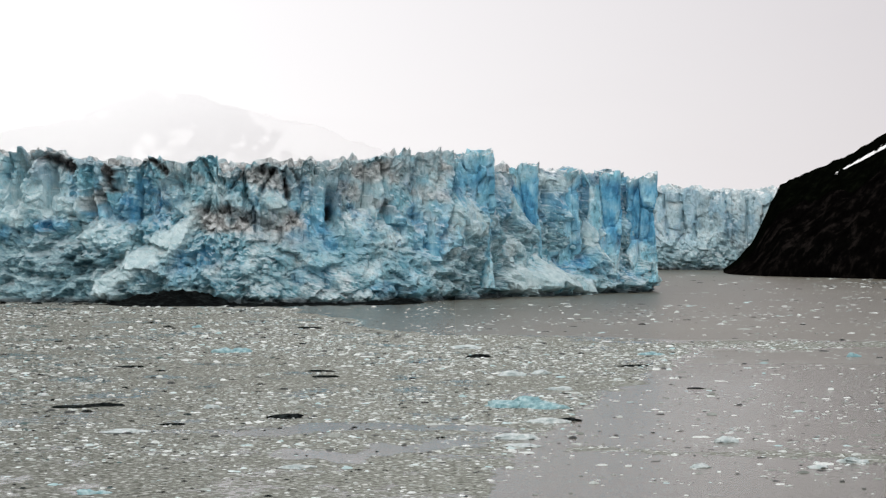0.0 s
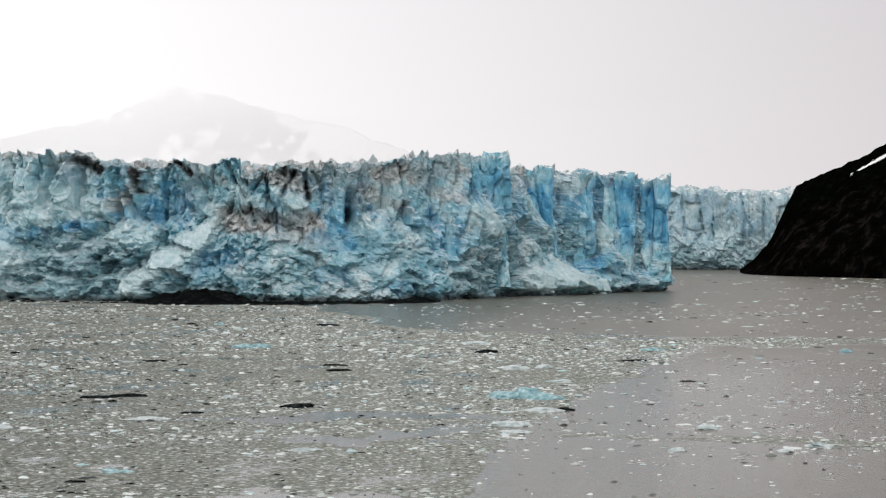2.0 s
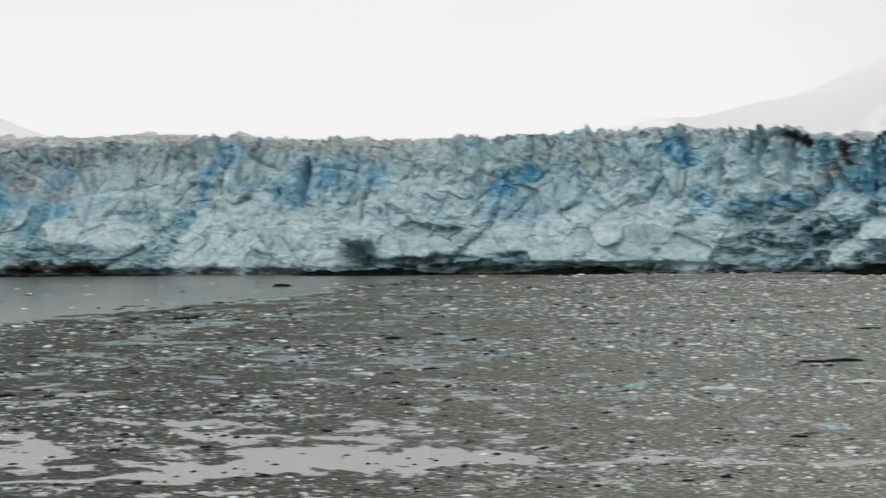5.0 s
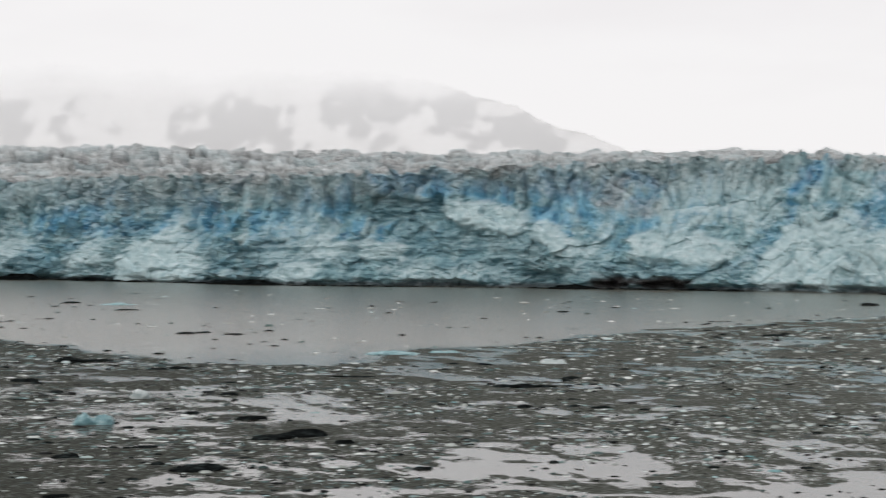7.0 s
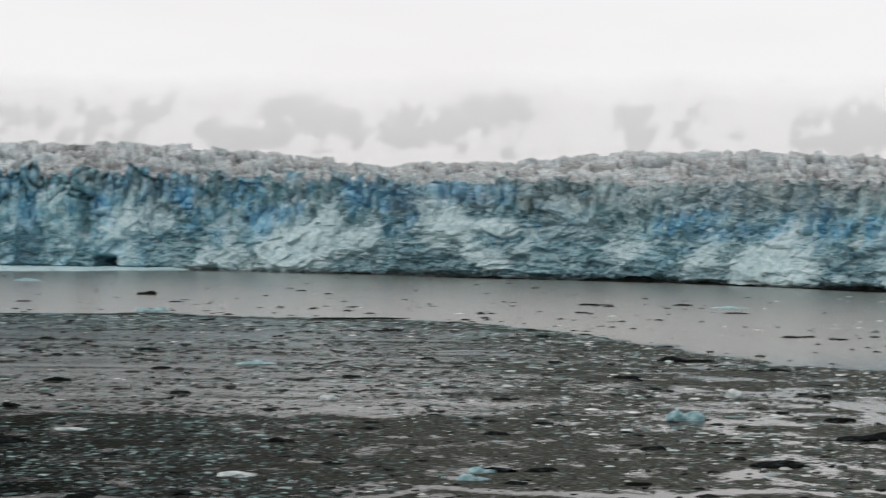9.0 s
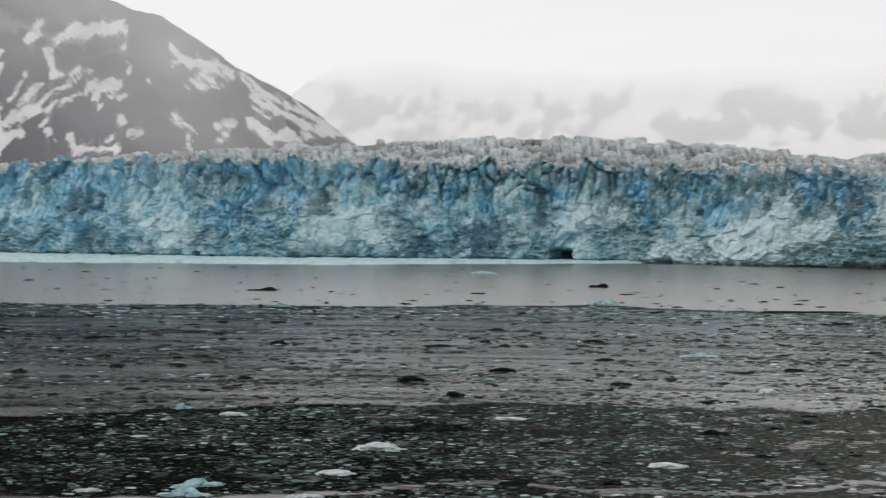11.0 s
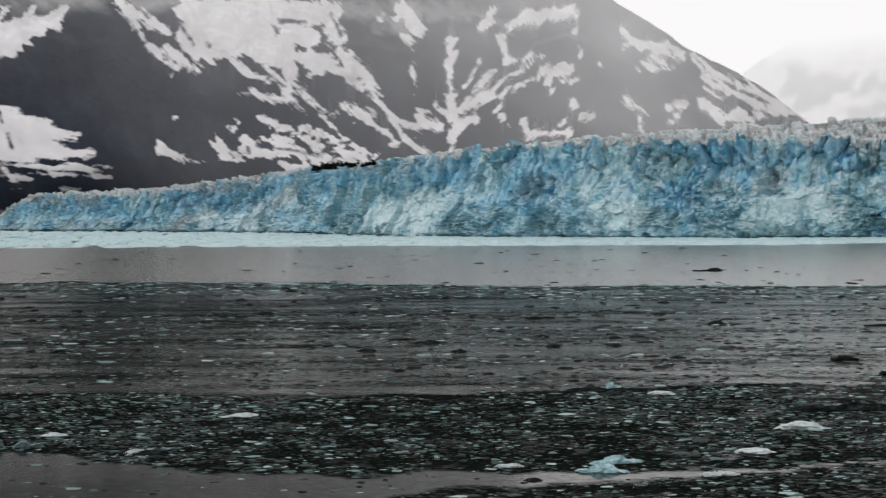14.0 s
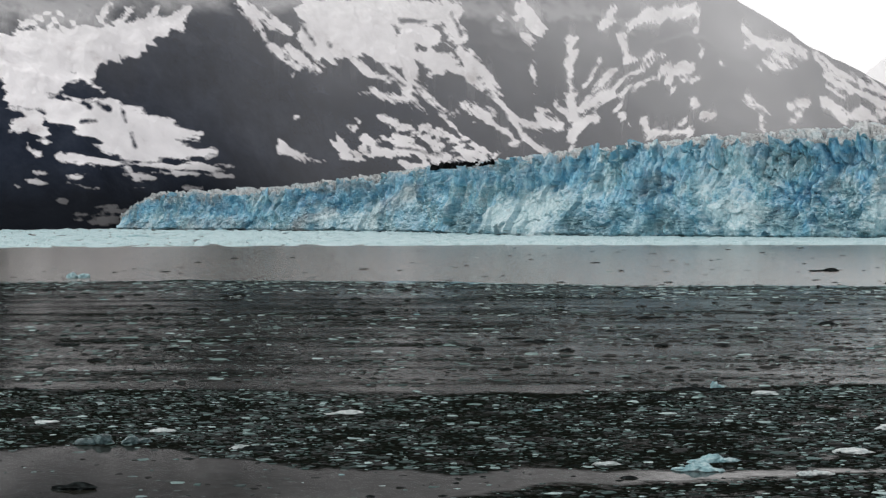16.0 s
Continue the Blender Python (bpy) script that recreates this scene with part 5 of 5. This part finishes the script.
def build_brash():
    g = np.random.default_rng(11)
    n = 460000
    b = g.uniform(-14, 106, n)
    d = np.sqrt(g.uniform(205 ** 2, 1020 ** 2, n))
    a = np.radians(b)
    xy = np.column_stack([-np.sin(a) * d, np.cos(a) * d])
    den = brash_density(b, d)
    p = np.column_stack([xy[:, 0] / 55, xy[:, 1] / 30, xy[:, 0] * 0])
    clump = step(0.34, 0.62, fbm(p, 4, 91))
    keep = g.uniform(0, 1, n) < (den * (0.15 + 0.85 * clump) + 0.03) * np.interp(d, [200, 400, 700, 1000], [1.0, 0.62, 0.26, 0.13]) * (1 + 0.8 * step(18, 8, b)) * (1 - 0.35 * step(52, 66, b))
    xy, d = xy[keep], d[keep]
    n = len(xy)
    size = np.minimum(np.exp(g.normal(-0.9, 0.55, n)), 1.5) * np.interp(d, [200, 500, 1000], [0.8, 1.1, 1.6])
    tall = np.clip(size * g.uniform(0.08, 0.3, n), 0.04, 0.6)
    shapes = [lump(k) for k in range(8)]
    far = 900
    fb, fd = np.radians(g.uniform(-12, 100, far)), np.sqrt(g.uniform(480 ** 2, 1720 ** 2, far))
    fx = np.column_stack([-np.sin(fb) * fd, np.cos(fb) * fd])
    far_ok = (fx[:, 1] < 900) | (fx[:, 0] < -1500)
    fx = fx[far_ok]
    xy = np.vstack([xy, fx])
    n = len(xy)
    more = np.minimum(np.exp(g.normal(0.2, 0.4, len(fx))), 2.2)
    size, tall = np.concatenate([size, more]), np.concatenate([tall, more * g.uniform(0.12, 0.35, len(fx))])
    turn, pick = g.uniform(0, 6.28, n), g.integers(0, 8, n)
    m = 9000
    eb, ed = g.uniform(-13, 1, m), np.exp(g.uniform(np.log(280), np.log(1500), m))
    le = np.log(ed)
    line = fbm(np.column_stack([eb * 0.5 + 6 * le, 34 * le - 0.5 * eb, eb * 0.2]), 4, 93)
    ok = g.uniform(0, 1, m) < 0.08 + step(0.5, 0.64, line)
    eb, ed = np.radians(eb[ok]), ed[ok]
    es = np.exp(g.normal(-0.9, 0.5, len(ed))) * np.interp(ed, [280, 1500], [0.8, 3.0])
    ex = np.column_stack([-np.sin(eb) * ed, np.cos(eb) * ed])
    es[(ex[:, 1] > 930) & (ex[:, 0] < 120)] *= 0.4
    me = scatter_mesh("ice_flecks", ex, es, es * 0.12, g.uniform(0, 6.28, len(es)), g.integers(0, 8, len(es)), shapes, FLOE)
    tagged(new("ice_flecks", me), "thin lines of small ice flecks on open water", "ice flecks", kind="stuff")
    m = 2600
    kb, kd = g.uniform(-6, 104, m), np.exp(g.uniform(np.log(210), np.log(900), m))
    ok = g.uniform(0, 1, m) < 0.15 + 0.85 * step(0.02, 0.3, brash_density(kb, kd * 0.93)) * step(-6, 4, kb)
    kb, kd = np.radians(kb[ok]), kd[ok]
    kx = np.column_stack([-np.sin(kb) * kd, np.cos(kb) * kd])
    ks = np.exp(g.normal(-0.35, 0.5, len(kd))) * np.interp(kd, [200, 900], [0.8, 2.4]) * np.interp(np.degrees(kb), [10, 30], [0.6, 1.0])
    flat = [lump(k + 80, 7) for k in range(8)]
    me = scatter_mesh("dark_floes", kx, ks, np.clip(ks * g.uniform(0.1, 0.22, len(ks)), 0.08, 0.5), g.uniform(0, 6.28, len(ks)), g.integers(0, 8, len(ks)), flat, DARK_BERG)
    tagged(new("dark_floes", me), "scattered flat black ice floes laden with debris", "ice floes", kind="stuff")
    m = 60000
    tb, td = g.uniform(54, 104, m), np.sqrt(g.uniform(206 ** 2, 396 ** 2, m))
    clot = fbm(np.column_stack([tb * 0.8, td / 9, tb * 0]), 3, 96)
    ok = g.uniform(0, 1, m) < brash_density(tb, td) * (1 - thin_belt(tb, td)) * step(0.3, 0.6, clot) * step(54, 64, tb) * 0.8
    tb, td = np.radians(tb[ok]), td[ok]
    tx = np.column_stack([-np.sin(tb) * td, np.cos(tb) * td])
    ts = np.exp(g.normal(-0.75, 0.45, len(td)))
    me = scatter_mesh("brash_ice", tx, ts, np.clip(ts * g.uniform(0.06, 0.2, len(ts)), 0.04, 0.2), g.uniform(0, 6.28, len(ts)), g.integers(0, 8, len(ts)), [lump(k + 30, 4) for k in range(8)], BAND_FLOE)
    tagged(new("brash_ice", me), "dense band of small teal and white ice fragments", "brash ice", kind="stuff")
    m = 5200
    rb = g.uniform(48, 104, m)
    rd = outer_edge(rb) * (1.0 - 0.15 * g.uniform(0, 1, m) ** 1.6)
    ra = np.radians(rb)
    rs = np.minimum(np.exp(g.normal(0.1, 0.5, m)), 2.6)
    me = scatter_mesh("brash_ice", np.column_stack([-np.sin(ra) * rd, np.cos(ra) * rd]), rs, np.clip(rs * 0.1, 0.06, 0.4), g.uniform(0, 6.28, m), g.integers(0, 8, m), [lump(k + 30, 4) for k in range(8)], RIM_FLOE)
    tagged(new("brash_ice", me), "pale teal ice fragments along the rim of the field", "brash ice", kind="stuff")
    own = np.random.default_rng(611)
    m = 26000
    sb, sd = own.uniform(46, 104, m), np.exp(own.uniform(np.log(240), np.log(640), m))
    wisp = fbm(np.column_stack([sb * 0.35, sd / 14, sb * 0]), 4, 98)
    ok = own.uniform(0, 1, m) < thin_belt(sb, sd) * step(0.36, 0.62, wisp) * 0.85
    sa, sd = np.radians(sb[ok]), sd[ok]
    ss = np.minimum(np.exp(own.normal(-0.45, 0.5, len(sd))), 2.2) * np.interp(sd, [240, 640], [0.75, 1.7])
    me = scatter_mesh("brash_ice", np.column_stack([-np.sin(sa) * sd, np.cos(sa) * sd]), ss, np.clip(ss * 0.12, 0.05, 0.3), own.uniform(0, 6.28, len(ss)), own.integers(0, 8, len(ss)), [lump(k + 30, 4) for k in range(8)], BAND_FLOE)
    tagged(new("brash_ice", me), "thin scatter of small dark and teal ice fragments", "brash ice", kind="stuff")
    m = 230
    cb = own.uniform(44, 104, m)
    cd = outer_edge(cb) * np.exp(own.uniform(0.02, 0.75, m))
    ca = np.radians(cb)
    cs = np.minimum(np.exp(own.normal(0.25, 0.5, m)), 3.2) * np.interp(cd, [400, 1000], [0.8, 1.5])
    me = scatter_mesh("dark_floes", np.column_stack([-np.sin(ca) * cd, np.cos(ca) * cd]), cs, np.clip(cs * 0.16, 0.1, 0.5), own.uniform(0, 6.28, m), own.integers(0, 8, m), flat, DARK_BERG)
    tagged(new("dark_floes", me), "sparse flat black floes on the calm grey water", "ice floes", kind="stuff")
    bearing = np.degrees(np.arctan2(-xy[:, 0], xy[:, 1]))
    size = size * np.interp(bearing, [8, 22, 30, 60], [0.8, 0.95, 0.95, 1.15])
    tall = tall * np.interp(bearing, [40, 62], [1.0, 0.5])
    # the darker pieces take over towards the west
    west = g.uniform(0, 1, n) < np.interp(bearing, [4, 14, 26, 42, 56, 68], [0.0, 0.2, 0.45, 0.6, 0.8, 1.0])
    for sel, mat, label in ((~west, FLOE, "drifting field of small white and grey ice pieces"), (west, DARK_FLOE, "drifting field of small dark ice pieces")):
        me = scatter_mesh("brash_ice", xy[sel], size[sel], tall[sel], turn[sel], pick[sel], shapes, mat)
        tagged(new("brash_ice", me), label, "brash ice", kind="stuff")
    print("brash", n)


build_brash()
build_outcrop()


def build_melange():
    """The packed white ice before the western front."""
    g = np.random.default_rng(21)
    s, q = resample(FRONT + FRONT_LEFT, lambda s: 4.0)
    n = 9000
    b = g.uniform(57, 104, n)
    front = np.interp(b, [57, 60, 65, 70, 75, 80, 86, 95, 104], [1790, 1850, 1870, 1970, 2170, 2780, 3250, 3300, 3300])
    near = np.interp(b, [57, 60, 66, 72, 90, 104], [1790, 1740, 1640, 1680, 1850, 1950])
    d = near + (front - near) * g.uniform(0, 1, n)
    a = np.radians(b)
    xy = np.column_stack([-np.sin(a) * d, np.cos(a) * d])
    size = np.exp(g.normal(1.85, 0.5, n))
    tall = np.clip(size * g.uniform(0.1, 0.3, n), 0.2, 2.2)
    me = scatter_mesh("packed_ice", xy, size, tall, g.uniform(0, 6.28, n), g.integers(0, 8, n), [lump(k + 50) for k in range(8)], PACK_ICE)
    tagged(new("packed_ice", me), "packed pale ice rubble floating before the glacier", "pack ice", kind="stuff")


build_melange()


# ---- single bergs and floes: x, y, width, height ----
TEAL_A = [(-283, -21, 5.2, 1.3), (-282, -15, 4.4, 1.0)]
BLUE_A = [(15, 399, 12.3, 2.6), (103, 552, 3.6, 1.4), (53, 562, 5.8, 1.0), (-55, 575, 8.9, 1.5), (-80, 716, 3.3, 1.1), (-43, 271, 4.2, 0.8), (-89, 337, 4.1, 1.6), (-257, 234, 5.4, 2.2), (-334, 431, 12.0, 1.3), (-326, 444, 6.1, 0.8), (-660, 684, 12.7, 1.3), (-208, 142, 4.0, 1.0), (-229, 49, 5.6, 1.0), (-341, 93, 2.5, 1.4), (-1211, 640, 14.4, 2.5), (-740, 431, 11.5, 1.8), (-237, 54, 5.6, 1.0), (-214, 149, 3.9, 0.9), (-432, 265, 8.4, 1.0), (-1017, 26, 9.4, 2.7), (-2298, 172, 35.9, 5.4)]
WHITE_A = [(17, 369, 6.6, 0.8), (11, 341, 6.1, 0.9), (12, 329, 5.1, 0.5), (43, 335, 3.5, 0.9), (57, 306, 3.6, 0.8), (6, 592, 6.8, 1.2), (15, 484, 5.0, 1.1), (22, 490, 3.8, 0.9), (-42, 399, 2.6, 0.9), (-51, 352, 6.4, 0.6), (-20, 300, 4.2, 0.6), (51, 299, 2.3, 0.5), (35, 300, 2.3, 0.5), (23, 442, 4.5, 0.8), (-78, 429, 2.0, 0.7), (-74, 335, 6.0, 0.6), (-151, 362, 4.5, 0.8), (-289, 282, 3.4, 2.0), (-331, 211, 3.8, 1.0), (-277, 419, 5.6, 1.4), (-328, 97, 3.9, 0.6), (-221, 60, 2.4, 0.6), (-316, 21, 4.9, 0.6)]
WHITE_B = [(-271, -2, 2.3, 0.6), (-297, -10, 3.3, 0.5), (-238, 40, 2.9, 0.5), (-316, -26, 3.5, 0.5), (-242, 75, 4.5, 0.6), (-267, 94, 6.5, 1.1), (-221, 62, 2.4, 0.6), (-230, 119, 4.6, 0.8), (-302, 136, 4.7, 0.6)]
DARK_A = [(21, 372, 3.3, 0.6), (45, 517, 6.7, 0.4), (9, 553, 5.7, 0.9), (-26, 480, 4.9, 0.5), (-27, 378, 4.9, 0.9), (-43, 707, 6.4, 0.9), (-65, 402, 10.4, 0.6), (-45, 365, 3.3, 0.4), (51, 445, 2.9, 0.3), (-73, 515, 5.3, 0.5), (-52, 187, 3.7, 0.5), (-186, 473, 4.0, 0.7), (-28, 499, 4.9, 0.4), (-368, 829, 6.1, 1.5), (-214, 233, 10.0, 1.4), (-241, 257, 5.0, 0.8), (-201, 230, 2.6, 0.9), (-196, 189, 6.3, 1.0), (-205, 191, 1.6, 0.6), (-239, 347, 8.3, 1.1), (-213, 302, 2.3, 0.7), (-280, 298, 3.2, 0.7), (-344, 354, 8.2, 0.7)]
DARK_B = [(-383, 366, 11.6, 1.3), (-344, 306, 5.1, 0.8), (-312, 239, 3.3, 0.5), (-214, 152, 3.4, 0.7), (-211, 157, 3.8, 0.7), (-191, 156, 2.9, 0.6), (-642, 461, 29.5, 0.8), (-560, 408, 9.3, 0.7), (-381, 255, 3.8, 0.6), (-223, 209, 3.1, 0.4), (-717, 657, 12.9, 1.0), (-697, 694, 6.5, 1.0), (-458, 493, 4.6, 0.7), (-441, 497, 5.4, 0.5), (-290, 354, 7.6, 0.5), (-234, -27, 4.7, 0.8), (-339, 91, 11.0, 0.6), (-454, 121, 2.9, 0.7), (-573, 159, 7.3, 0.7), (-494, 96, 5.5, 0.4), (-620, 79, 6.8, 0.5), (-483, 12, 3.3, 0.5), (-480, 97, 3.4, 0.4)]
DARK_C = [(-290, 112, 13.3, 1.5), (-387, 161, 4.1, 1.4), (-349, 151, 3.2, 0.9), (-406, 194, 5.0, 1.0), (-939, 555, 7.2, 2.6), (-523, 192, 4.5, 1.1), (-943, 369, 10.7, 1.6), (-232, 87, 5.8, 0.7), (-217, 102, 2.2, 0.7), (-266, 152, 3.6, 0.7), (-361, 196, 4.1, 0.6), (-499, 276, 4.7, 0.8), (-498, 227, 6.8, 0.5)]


def berg_mesh(width, height, seed, material, jag=0.35, at=(0, 0)):
    """A weathered lump of ice that floats, its underside below the water."""
    bm = bmesh.new()
    bmesh.ops.create_icosphere(bm, subdivisions=3, radius=1.0)
    co = np.array([v.co[:] for v in bm.verts])
    h1, _, _ = facets(co * 1.5 + seed * 3.7, seed, 1.2)
    h2, _, _ = facets(co * 3.2 + seed * 1.9, seed + 1, 1.2)
    low = fbm(co * 1.3 + seed * 5.1, 2, seed + 2)
    r = 1 + jag * h1 + 0.4 * jag * h2
    depth = 0.45 + 0.3 * rnd(np.array([seed]), np.array([3]), np.array([5]), 1)[0]
    for v, c, k, l in zip(bm.verts, co, r, low):
        z = c[2] * k
        v.co = (c[0] * k * width / 2 + at[0], c[1] * k * width / 2 * depth + at[1], z * height * (0.55 + 0.9 * l) if z > 0 else z * 0.25)
    me = bpy.data.meshes.new("berg")
    bm.to_mesh(me)
    bm.free()
    me.materials.append(material)
    return me


def berg(name, x, y, width, height, seed, material, label, category, group, blocks=1):
    turn = math.degrees(math.atan2(y, x)) - 90 + (seed * 37 % 40) - 20
    if blocks == 1:
        ob = new(name, berg_mesh(width, height, seed, material))
    else:
        ob = new(name)
        for k in range(blocks):
            f = (k + 0.5) / blocks - 0.5
            part("ice_block", berg_mesh(width * 0.62, height * (0.6 + 0.4 * ((seed + k) % 2)), seed + 50 + k, material, 0.24, (f * width * 0.9, 0.1 * width * (k % 2))), ob)
    ob.matrix_world = pose(x, y, 0, 0, 0, turn)
    return tagged(ob, label, category, group)


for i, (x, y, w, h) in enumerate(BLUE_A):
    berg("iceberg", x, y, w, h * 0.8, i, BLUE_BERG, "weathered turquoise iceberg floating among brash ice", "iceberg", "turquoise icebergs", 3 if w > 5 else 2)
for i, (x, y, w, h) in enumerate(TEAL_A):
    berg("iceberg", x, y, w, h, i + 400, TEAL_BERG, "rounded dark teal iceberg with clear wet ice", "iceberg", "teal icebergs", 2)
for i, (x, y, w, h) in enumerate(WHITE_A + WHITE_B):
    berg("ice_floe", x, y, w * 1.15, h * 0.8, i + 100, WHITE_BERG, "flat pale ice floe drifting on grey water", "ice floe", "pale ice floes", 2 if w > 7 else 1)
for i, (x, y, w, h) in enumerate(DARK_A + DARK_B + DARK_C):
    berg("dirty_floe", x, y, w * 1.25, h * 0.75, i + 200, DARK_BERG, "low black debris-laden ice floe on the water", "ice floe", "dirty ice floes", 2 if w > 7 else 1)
